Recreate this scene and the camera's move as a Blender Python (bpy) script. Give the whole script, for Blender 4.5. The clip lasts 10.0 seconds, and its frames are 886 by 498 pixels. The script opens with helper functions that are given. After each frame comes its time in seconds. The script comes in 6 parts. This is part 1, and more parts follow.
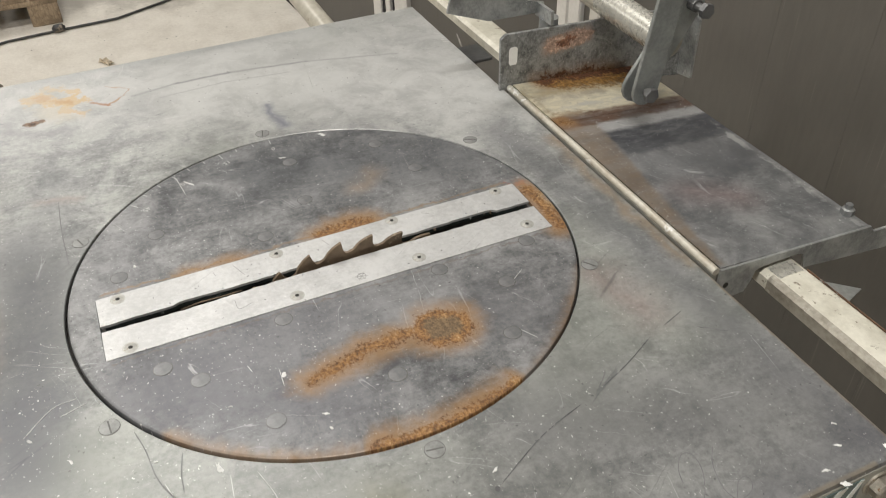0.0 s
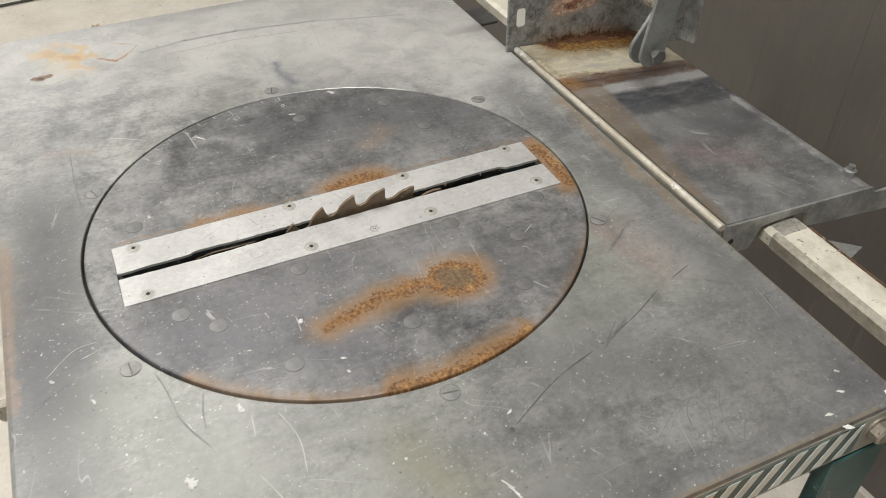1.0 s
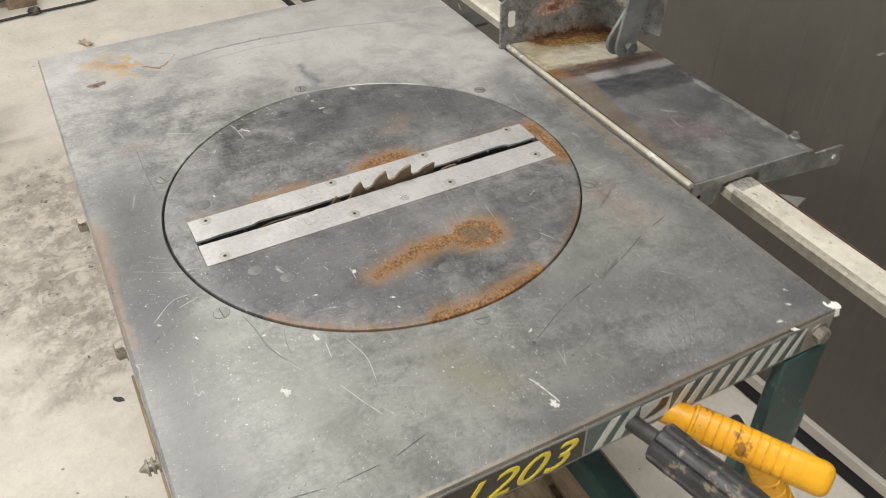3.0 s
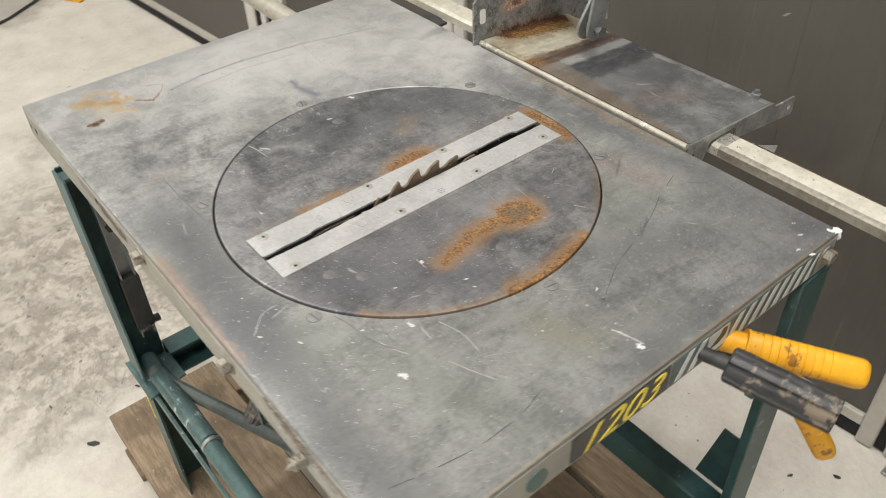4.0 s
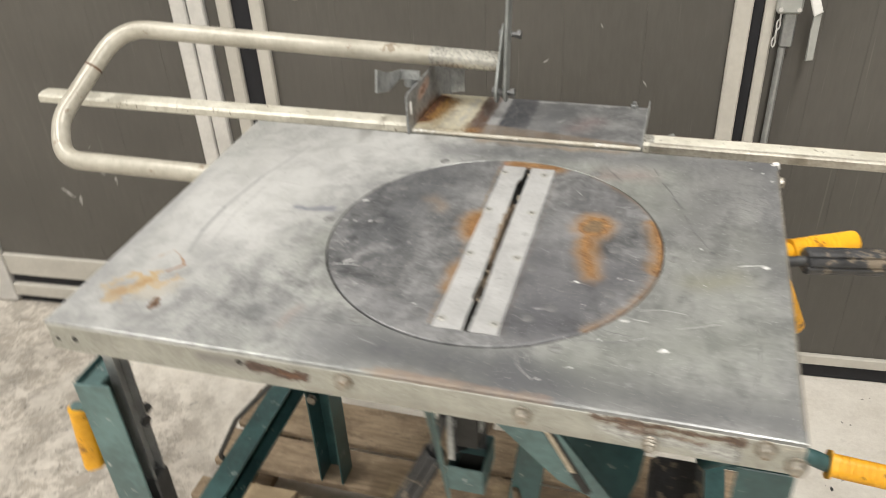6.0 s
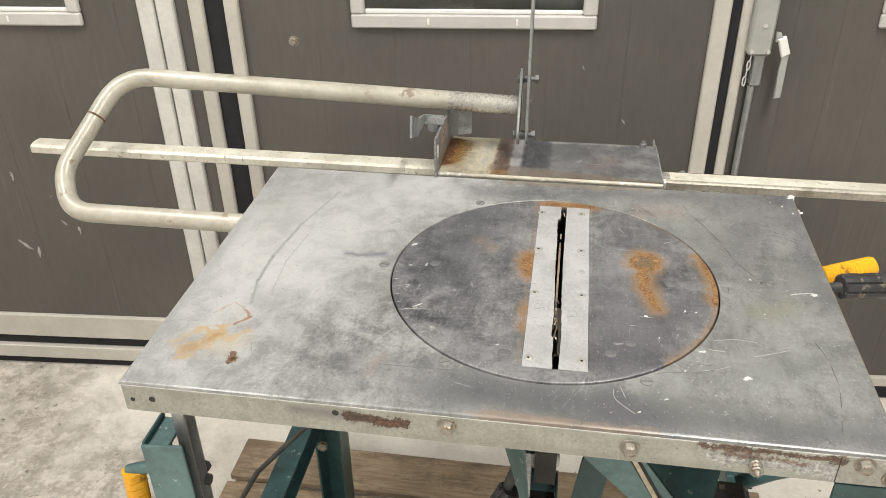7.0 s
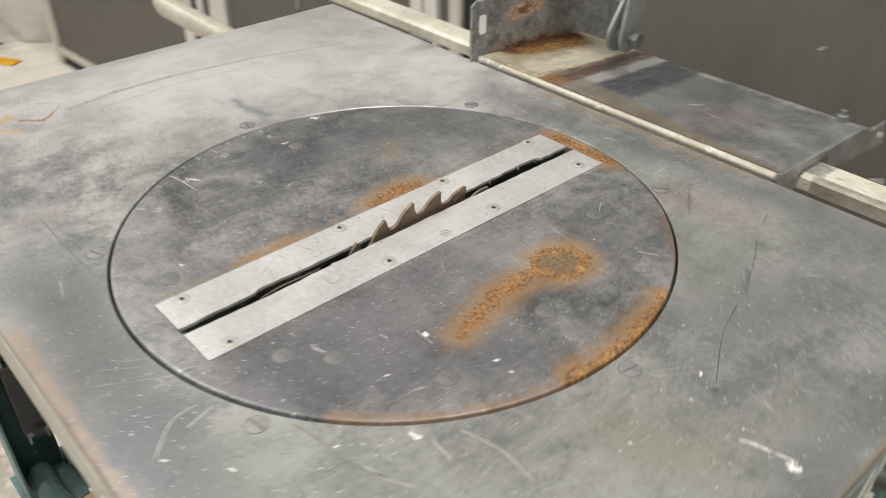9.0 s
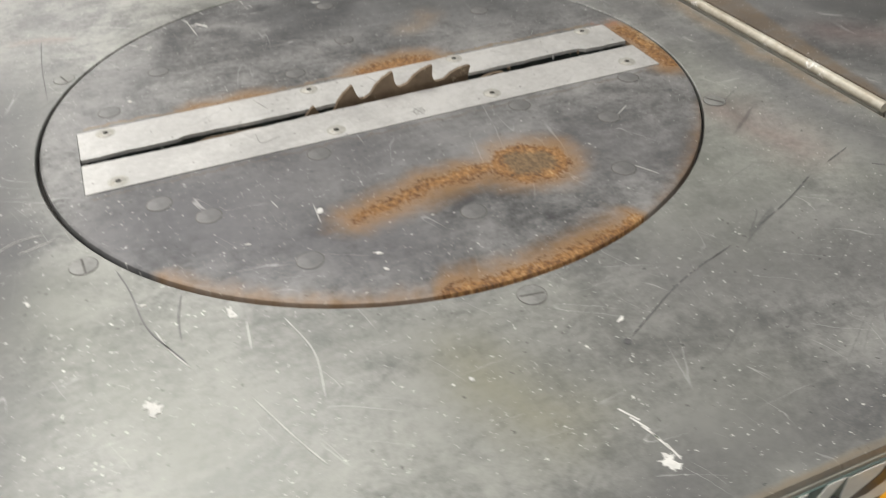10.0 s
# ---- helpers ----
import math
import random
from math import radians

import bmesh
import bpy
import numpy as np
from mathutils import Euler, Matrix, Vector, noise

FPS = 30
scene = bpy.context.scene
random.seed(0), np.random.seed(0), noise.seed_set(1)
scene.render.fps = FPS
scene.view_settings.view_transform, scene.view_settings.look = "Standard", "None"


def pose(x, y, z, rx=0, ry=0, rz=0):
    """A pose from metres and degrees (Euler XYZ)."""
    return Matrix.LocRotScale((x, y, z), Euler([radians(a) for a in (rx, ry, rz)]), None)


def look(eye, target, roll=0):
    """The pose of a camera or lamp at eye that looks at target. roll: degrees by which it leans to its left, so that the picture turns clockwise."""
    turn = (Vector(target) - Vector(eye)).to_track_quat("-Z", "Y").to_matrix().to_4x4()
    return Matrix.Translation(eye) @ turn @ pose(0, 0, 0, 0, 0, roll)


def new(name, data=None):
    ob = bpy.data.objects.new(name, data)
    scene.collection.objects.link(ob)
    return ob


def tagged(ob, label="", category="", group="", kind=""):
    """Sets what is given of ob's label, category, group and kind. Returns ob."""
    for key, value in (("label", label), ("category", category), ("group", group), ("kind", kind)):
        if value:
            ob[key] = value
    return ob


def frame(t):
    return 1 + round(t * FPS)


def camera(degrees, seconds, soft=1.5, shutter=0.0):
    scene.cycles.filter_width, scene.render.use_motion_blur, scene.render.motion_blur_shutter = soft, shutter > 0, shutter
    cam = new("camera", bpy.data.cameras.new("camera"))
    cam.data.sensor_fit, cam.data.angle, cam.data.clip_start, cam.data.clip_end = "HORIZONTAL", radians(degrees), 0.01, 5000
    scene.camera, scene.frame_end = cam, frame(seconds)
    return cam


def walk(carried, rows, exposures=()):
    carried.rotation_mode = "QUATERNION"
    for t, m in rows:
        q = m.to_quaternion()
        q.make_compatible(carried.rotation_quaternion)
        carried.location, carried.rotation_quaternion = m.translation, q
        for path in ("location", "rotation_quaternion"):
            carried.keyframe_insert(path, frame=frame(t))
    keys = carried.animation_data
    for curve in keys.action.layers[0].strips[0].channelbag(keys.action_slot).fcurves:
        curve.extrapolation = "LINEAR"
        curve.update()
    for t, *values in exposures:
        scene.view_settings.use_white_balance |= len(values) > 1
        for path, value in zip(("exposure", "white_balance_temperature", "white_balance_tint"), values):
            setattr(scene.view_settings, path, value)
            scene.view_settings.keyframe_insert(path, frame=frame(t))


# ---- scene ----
cam = camera(56.9, 10.0, 0.6, 0.5)
PATH = [
    (0, (1.097, 0.16, 1.529), (-0.336, 0.784, 0.281), -1.5),
    (0.5, (1.103, 0.154, 1.522), (-0.302, 0.787, 0.247), -0.8),
    (1, (1.109, 0.131, 1.52), (-0.28, 0.766, 0.229), -0.2),
    (1.5, (1.126, 0.11, 1.56), (-0.266, 0.741, 0.27), -0.2),
    (2, (1.143, 0.098, 1.572), (-0.251, 0.733, 0.285), -0.1),
    (2.5, (1.178, 0.067, 1.577), (-0.209, 0.716, 0.292), -0.4),
    (3, (1.217, 0.024, 1.585), (-0.149, 0.72, 0.3), -1.0),
    (3.2, (1.221, 0.012, 1.587), (-0.122, 0.737, 0.295), -1.3),
    (4.3, (1.143, -0.252, 1.647), (0.004, 0.78, 0.366), -2.8),
    (4.5, (1.121, -0.308, 1.655), (0.035, 0.793, 0.387), -3.2),
    (4.9, (1.073, -0.43, 1.643), (0.113, 0.815, 0.407), -3.9),
    (5, (1.061, -0.468, 1.64), (0.134, 0.813, 0.416), -4.0),
    (5.5, (0.96, -0.602, 1.666), (0.241, 0.851, 0.494), -3.8),
    (6, (0.733, -0.629, 1.676), (0.23, 0.955, 0.562), -3.2),
    (6.2, (0.621, -0.643, 1.706), (0.211, 0.98, 0.613), -2.9),
    (7.3, (0.517, -0.694, 1.704), (0.241, 0.987, 0.656), -0.9),
    (7.5, (0.568, -0.656, 1.67), (0.232, 0.997, 0.594), -0.6),
    (8, (0.769, -0.478, 1.562), (0.167, 1.075, 0.456), -0.9),
    (8.5, (0.935, -0.293, 1.476), (-0.02, 1.063, 0.358), -1.3),
    (9, (0.972, -0.062, 1.424), (-0.255, 1.039, 0.292), -0.0),
    (9.5, (1.01, 0.073, 1.358), (-0.43, 0.829, 0.193), -1.4),
    (10, (1.029, 0.141, 1.33), (-0.429, 0.723, 0.09), -1.9),
]
EXPOSURES = [(0, -0.44), (3, -0.40), (4.5, -0.16), (5.5, -0.03), (7.5, 0.02), (8.5, -0.05), (9.5, -0.27), (10, -0.36)]
walk(cam, [(t, look(eye, target, roll)) for t, eye, target, roll in PATH], EXPOSURES)

# ---------------------------------------------------------------- world and light
world = bpy.data.worlds.new("world")
scene.world = world
world.use_nodes = True
world.node_tree.nodes["Background"].inputs[0].default_value = (0.9, 0.95, 1.0, 1)
world.node_tree.nodes["Background"].inputs[1].default_value = 0.05


def ceiling_lamp_light(x, y, z, length, width, watts, turn=0):
    lamp = bpy.data.lights.new("tube_light", "AREA")
    lamp.shape, lamp.size, lamp.size_y, lamp.energy = "RECTANGLE", length, width, watts
    lamp.color = (1.0, 0.972, 0.925)
    ob = new("tube_light", lamp)
    ob.matrix_world = pose(x, y, z, 0, 0, turn)
    return ob


# none in view; first placed by the table's glare, others added to balance brightness
LAMPS = [(-1.3, -0.12, 53), (1.3, -0.12, 80), (-1.3, -3.2, 48), (1.4, -3.2, 80), (-4.9, -0.5, 60), (-4.0, -3.2, 55)]
LAMP_Z = 3.55
for lx, ly, watts in LAMPS:
    ceiling_lamp_light(lx, ly, LAMP_Z, 1.45, 0.16, watts, 90)


# ---------------------------------------------------------------- material helpers
class Nodes:
    """Short calls for building a node tree."""

    def __init__(self, name):
        self.m = bpy.data.materials.new(name)
        self.m.use_nodes = True
        self.t = self.m.node_tree
        self.bsdf = self.t.nodes["Principled BSDF"]
        self.co = self.t.nodes.new("ShaderNodeTexCoord").outputs["Object"]

    def put(self, value, socket):
        if isinstance(value, bpy.types.NodeSocket):
            self.t.links.new(value, socket)
        elif value is not None:
            if socket.type == "RGBA" and len(value) == 3:
                value = (*value, 1)
            socket.default_value = value

    def math(self, op, a, b=None, c=None, clamp=False):
        n = self.t.nodes.new("ShaderNodeMath")
        n.operation, n.use_clamp = op, clamp
        for v, s in zip((a, b, c), n.inputs):
            self.put(v, s)
        return n.outputs[0]

    def vec(self, op, a, b=None, scale=None):
        n = self.t.nodes.new("ShaderNodeVectorMath")
        n.operation = op
        self.put(a, n.inputs[0])
        if b is not None:
            self.put(b, n.inputs[1])
        if scale is not None:
            self.put(scale, n.inputs["Scale"])
        return n.outputs["Value"] if op in ("DOT_PRODUCT", "LENGTH", "DISTANCE") else n.outputs["Vector"]

    def noise(self, scale, detail=4, rough=0.55, co=None, stretch=None, color=False, dist=0.0):
        n = self.t.nodes.new("ShaderNodeTexNoise")
        co = co or self.co
        if stretch:
            co = self.vec("MULTIPLY", co, stretch)
        self.put(co, n.inputs["Vector"])
        n.inputs["Scale"].default_value, n.inputs["Detail"].default_value = scale, detail
        n.inputs["Roughness"].default_value, n.inputs["Distortion"].default_value = rough, dist
        return n.outputs["Color" if color else "Fac"]

    def cells(self, scale, co=None, stretch=None):
        n = self.t.nodes.new("ShaderNodeTexVoronoi")
        co = co or self.co
        if stretch:
            co = self.vec("MULTIPLY", co, stretch)
        self.put(co, n.inputs["Vector"])
        n.inputs["Scale"].default_value = scale
        return n.outputs["Distance"], n.outputs["Color"]

    def step(self, v, lo, hi):
        n = self.t.nodes.new("ShaderNodeMapRange")
        n.interpolation_type = "SMOOTHSTEP"
        self.put(v, n.inputs["Value"])
        n.inputs["From Min"].default_value, n.inputs["From Max"].default_value = lo, hi
        return n.outputs["Result"]

    def mix(self, f, a, b):
        n = self.t.nodes.new("ShaderNodeMix")
        n.data_type = "RGBA"
        self.put(f, n.inputs[0])
        self.put(a, n.inputs[6])
        self.put(b, n.inputs[7])
        return n.outputs[2]

    def ramp(self, v, *stops):
        n = self.t.nodes.new("ShaderNodeValToRGB")
        e = n.color_ramp.elements
        while len(e) < len(stops):
            e.new(0.5)
        for el, (p, c) in zip(e, stops):
            el.position, el.color = p, (*c, 1)
        self.put(v, n.inputs[0])
        return n.outputs[0]

    def random(self):
        return self.t.nodes.new("ShaderNodeObjectInfo").outputs["Random"]

    def capsule(self, p, a, b, r):
        """How far p lies outside a stroke from a to b of half-width r, in the plane of the table."""
        a, b = Vector((*a, 0)), Vector((*b, 0))
        ba = b - a
        pa = self.vec("SUBTRACT", p, a)
        if ba.length < 1e-6:
            return self.math("SUBTRACT", self.vec("LENGTH", pa), r)
        h = self.math("DIVIDE", self.vec("DOT_PRODUCT", pa, ba), ba.length_squared, clamp=True)
        return self.math("SUBTRACT", self.vec("LENGTH", self.vec("SUBTRACT", pa, self.vec("SCALE", tuple(ba), scale=h))), r)

    def nearest(self, items):
        out = items[0]
        for i in items[1:]:
            out = self.math("MINIMUM", out, i)
        return out

    def bump(self, height, strength, distance):
        n = self.t.nodes.new("ShaderNodeBump")
        n.inputs["Strength"].default_value, n.inputs["Distance"].default_value = strength, distance
        self.put(height, n.inputs["Height"])
        self.put(n.outputs[0], self.bsdf.inputs["Normal"])

    def done(self, color, rough, metal=0.0, spec=0.5):
        self.put(color, self.bsdf.inputs["Base Color"])
        self.put(rough, self.bsdf.inputs["Roughness"])
        self.put(metal, self.bsdf.inputs["Metallic"])
        self.put(spec, self.bsdf.inputs["Specular IOR Level"])
        return self.m


def worn(name, color, rough=0.5, metal=0.0, vary=0.25, scale=14, wear=None, wear_at=0.68, wear_scale=30, bump=0.15, spec=0.5, tone=None):
    """A painted or plain surface with tone variation at two sizes and, where asked, chips of another colour."""
    n = Nodes(name)
    big, fine = n.noise(scale, 5, 0.6), n.noise(scale * 9, 3, 0.6)
    f = n.math("ADD", n.math("MULTIPLY", big, 0.7), n.math("MULTIPLY", fine, 0.3))
    lo = tone or tuple(c * (1 - vary) for c in color)
    col = n.mix(n.step(f, 0.3, 0.7), lo, tuple(min(1, c * (1 + vary)) for c in color))
    r = n.math("ADD", rough - 0.1, n.math("MULTIPLY", fine, 0.2))
    if wear:
        chips = n.step(n.noise(wear_scale, 6, 0.7), wear_at, wear_at + 0.05)
        col = n.mix(chips, col, wear)
    n.bump(fine, bump, 0.001)
    return n.done(col, r, metal, spec)


ARC_C, ARC_R = (0.512, 0.298), 0.2300
DEG0, DEG_STEP = 179.0, 14.8


def steel(name, light, dark, rough, metal, rust, halo, rim=None, streak=0.24, smear=None, tint=None, plane=(0, 1), spread=0.07, specks=1.0, patches=None, stains=None, late=None, mottle=19, dust=None, grit=0.6):
    """Bare worn steel sheet: cloudy tone at several sizes, faint brushing, scratches, flecks, and rust in the strokes given."""
    n = Nodes(name)
    split = n.t.nodes.new("ShaderNodeSeparateXYZ")
    join = n.t.nodes.new("ShaderNodeCombineXYZ")
    n.put(n.co, split.inputs[0])
    for k, axis in enumerate(plane):
        n.put(split.outputs[axis], join.inputs[k])
    p = join.outputs[0]
    flat = (1, 1, 0)
    wob = n.vec("MULTIPLY", n.vec("SUBTRACT", n.noise(55, 6, 0.7, p, color=True), (0.5, 0.5, 0.5)), flat)
    q = n.vec("ADD", p, n.vec("SCALE", wob, scale=0.020))
    calm = n.vec("ADD", p, n.vec("SCALE", wob, scale=0.005))
    wide = n.vec("ADD", p, n.vec("MULTIPLY", n.vec("SUBTRACT", n.noise(10, 6, 0.65, p, color=True), (0.5, 0.5, 0.5)), (spread, spread, 0)))
    cloud = n.noise(4.2, 4, 0.6, p)
    mott = n.noise(mottle, 8, 0.68, p, dist=0.4)
    grain = n.noise(230, 5, 0.8, p, (1, 0.75, 1))
    brushed = n.noise(6, 7, 0.75, q, (17, 3, 1))
    crossed = n.noise(7, 7, 0.75, q, (3, 15, 1))
    f = n.math("ADD", n.math("MULTIPLY", cloud, 0.40), n.math("MULTIPLY", mott, 0.60))
    f = n.math("ADD", f, n.math("MULTIPLY", n.math("SUBTRACT", grain, 0.5), grit))
    f = n.math("ADD", f, n.math("MULTIPLY", n.math("SUBTRACT", brushed, 0.5), streak))
    f = n.math("ADD", f, n.math("MULTIPLY", n.math("SUBTRACT", crossed, 0.5), streak * 0.5))
    col = n.mix(n.step(f, 0.33, 0.68), dark, light)
    if tint:
        col = n.mix(n.math("MULTIPLY", n.step(n.noise(3.2, 6, 0.65, p), 0.44, 0.64), 0.5), col, tint)
    for a, b, r, soft, c, amount in smear or ():
        s = n.step(n.capsule(wide, a, b, r), soft, -soft)
        # smears and painted light let the clouds of the metal show through
        s = n.math("MULTIPLY", s, n.math("ADD", 0.72, n.math("MULTIPLY", n.step(mott, 0.38, 0.6), 0.28)))
        col = n.mix(n.math("MULTIPLY", s, amount), col, c)
    if patches:
        near = n.t.nodes.new("ShaderNodeSeparateXYZ")
        n.put(n.vec("ADD", p, n.vec("SCALE", wob, scale=0.014)), near.inputs[0])
        px, py = near.outputs[0], near.outputs[1]
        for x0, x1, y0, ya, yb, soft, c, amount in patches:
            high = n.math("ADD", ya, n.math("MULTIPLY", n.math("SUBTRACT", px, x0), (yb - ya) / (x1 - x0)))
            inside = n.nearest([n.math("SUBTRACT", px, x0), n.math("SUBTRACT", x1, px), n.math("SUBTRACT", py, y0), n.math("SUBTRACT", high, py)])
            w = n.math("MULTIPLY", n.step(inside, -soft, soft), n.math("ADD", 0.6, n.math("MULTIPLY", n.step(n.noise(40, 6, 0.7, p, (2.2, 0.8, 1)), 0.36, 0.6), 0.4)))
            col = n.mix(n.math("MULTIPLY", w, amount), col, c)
    # fine short scratches, bright and dark, in four directions
    for ang, sc, amt, tone in ((0.5, 34, 0.34, (0.64, 0.65, 0.64)), (1.75, 26, 0.30, (0.62, 0.63, 0.63)), (2.6, 28, 0.42, (0.05, 0.05, 0.06)), (1.15, 48, 0.36, (0.68, 0.68, 0.67)), (0.05, 40, 0.36, (0.62, 0.62, 0.62))):
        turned = n.t.nodes.new("ShaderNodeVectorRotate")
        turned.inputs["Angle"].default_value = ang
        n.put(n.vec("ADD", p, n.vec("SCALE", wob, scale=0.004)), turned.inputs["Vector"])
        d, c = n.cells(sc, turned.outputs[0], stretch=(1.6, 0.6, 1))
        keep = n.math("GREATER_THAN", n.vec("DOT_PRODUCT", c, (1, 0, 0)), 0.80)
        line = n.step(n.math("ABSOLUTE", n.math("SUBTRACT", n.noise(sc, 1, 0.4, turned.outputs[0], (2.2, 0.22, 1)), 0.5)), 0.008, 0.0)
        fade = n.step(d, 0.50, 0.2)
        col = n.mix(n.math("MULTIPLY", n.math("MULTIPLY", line, n.math("MULTIPLY", keep, fade)), amt), col, tone)
    # pale flecks of dust and plaster, thicker in some places than in others
    crowd = n.math("MULTIPLY", n.step(n.noise(9, 5, 0.65, p), 0.44, 0.68), 0.15)
    crowd = n.math("ADD", crowd, 0.012)
    if dust:
        crowd = n.math("ADD", n.math("MULTIPLY", crowd, 0.6), n.math("MULTIPLY", n.step(n.capsule(wide, *dust), 0.20, -0.05), 0.07))
    ragged = n.vec("ADD", p, n.vec("SCALE", n.vec("MULTIPLY", n.vec("SUBTRACT", n.noise(600, 2, 0.6, p, color=True), (0.5, 0.5, 0.5)), flat), scale=0.0034))
    for sc, size, share, strong in ((115, 0.13, 0.98, 0.95), (240, 0.21, 0.95, 0.9), (430, 0.29, 0.895, 0.8), (700, 0.38, 0.855, 0.6)):
        d, c = n.cells(sc, ragged)
        grow = n.math("MULTIPLY", n.vec("DOT_PRODUCT", c, (0, 1, 0)), size * specks * 0.85)
        hit = n.math("MULTIPLY", n.math("LESS_THAN", d, grow), n.math("GREATER_THAN", n.math("ADD", n.vec("DOT_PRODUCT", c, (1, 0, 0)), crowd), share + 0.1))
        col = n.mix(n.math("MULTIPLY", hit, strong), col, (0.74, 0.74, 0.71))
    # dark pits
    d, c = n.cells(260, ragged)
    hit = n.math("MULTIPLY", n.math("LESS_THAN", d, n.math("MULTIPLY", n.vec("DOT_PRODUCT", c, (0, 1, 0)), 0.25)), n.math("GREATER_THAN", n.vec("DOT_PRODUCT", c, (0, 0, 1)), 0.96))
    col = n.mix(n.math("MULTIPLY", hit, 0.55), col, (0.05, 0.05, 0.05))
    for a, b, r, soft, c, amount in stains or ():
        away = n.capsule(calm if 0.0025 < soft < 0.004 else q, a, b, r)
        if soft >= 0.004:
            away = n.math("ADD", away, n.math("MULTIPLY", n.math("SUBTRACT", n.noise(48, 6, 0.7, p), 0.5), min(soft, 0.005) * 11))
        s = n.math("MULTIPLY", n.step(away, soft * 0.6, -soft * 0.6), n.math("ADD", 0.6, n.math("MULTIPLY", n.step(mott, 0.35, 0.6), 0.4)))
        col = n.mix(n.math("MULTIPLY", s, amount), col, c)
    rough_v = n.math("ADD", rough, n.math("MULTIPLY", n.math("SUBTRACT", f, 0.5), 0.35))
    metal_v = metal
    height = n.math("MULTIPLY", n.math("ADD", n.math("MULTIPLY", grain, 0.5), mott), 0.25)
    if rust:
        d = n.nearest([n.capsule(q, a, b, r) for a, b, r in rust])
        for side, lo, hi, width in rim or ():
            away = n.math("ABSOLUTE", n.math("SUBTRACT", n.vec("DISTANCE", q, (*ARC_C, 0)), ARC_R))
            way = n.vec("NORMALIZE", n.vec("SUBTRACT", p, (*ARC_C, 0)))
            facing = n.vec("DOT_PRODUCT", way, (math.cos(radians(side)), math.sin(radians(side)), 0))
            off = n.math("MULTIPLY", n.math("SUBTRACT", 1.0, n.step(facing, lo, hi)), 0.05)
            d = n.math("MINIMUM", d, n.math("SUBTRACT", n.math("ADD", away, off), width))
        pits = n.noise(330, 5, 0.8, p)
        crust = n.noise(70, 6, 0.75, p)
        # the rust breaks up into pits towards its edge, and its middle is a dull brown skin
        core = n.step(n.math("ADD", d, n.math("MULTIPLY", n.math("SUBTRACT", pits, 0.5), 0.034)), 0.0025, -0.0025)
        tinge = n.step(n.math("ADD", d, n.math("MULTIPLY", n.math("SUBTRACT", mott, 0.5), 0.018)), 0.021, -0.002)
        skin = n.step(n.math("ADD", d, n.math("MULTIPLY", n.math("SUBTRACT", crust, 0.5), 0.02)), -0.005, -0.012)
        tone = n.ramp(n.math("ADD", n.math("MULTIPLY", pits, 0.62), n.math("MULTIPLY", crust, 0.38)),
                      (0.37, (0.045, 0.020, 0.009)), (0.47, (0.14, 0.066, 0.024)), (0.55, (0.30, 0.155, 0.052)), (0.66, (0.52, 0.38, 0.215)))
        tone = n.mix(n.math("MULTIPLY", skin, 0.82), tone, n.mix(n.step(pits, 0.4, 0.6), (0.085, 0.060, 0.034), (0.165, 0.120, 0.070)))
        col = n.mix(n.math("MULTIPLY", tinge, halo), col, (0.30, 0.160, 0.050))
        col = n.mix(n.math("MULTIPLY", core, 0.96), col, tone)
        rough_v = n.math("ADD", rough_v, n.math("MULTIPLY", core, 0.35), clamp=True)
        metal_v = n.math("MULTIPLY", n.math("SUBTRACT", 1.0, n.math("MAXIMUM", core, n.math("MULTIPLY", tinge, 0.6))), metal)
        height = n.math("ADD", height, n.math("MULTIPLY", n.math("MULTIPLY", core, pits), 1.6))
    for a, b, r, soft, c, amount in late or ():
        ragged_d = n.math("ADD", n.capsule(q, a, b, r), n.math("MULTIPLY", n.math("SUBTRACT", grain, 0.5), soft * 7))
        s = n.step(n.math("ADD", ragged_d, n.math("MULTIPLY", n.math("SUBTRACT", mott, 0.5), soft * 5)), soft * 0.4, -soft * 0.4)
        lump = n.noise(170, 5, 0.75, p)
        shade = n.ramp(lump, (0.36, tuple(v * 0.45 for v in c)), (0.5, c), (0.64, (min(1, c[0] * 1.9), min(1, c[1] * 2.0), min(1, c[2] * 1.9))))
        col = n.mix(n.math("MULTIPLY", s, amount), col, shade)
        height = n.math("ADD", height, n.math("MULTIPLY", n.math("MULTIPLY", s, lump), 1.0))
    n.bump(height, 0.25, 0.0012)
    return n.done(col, rough_v, metal_v)


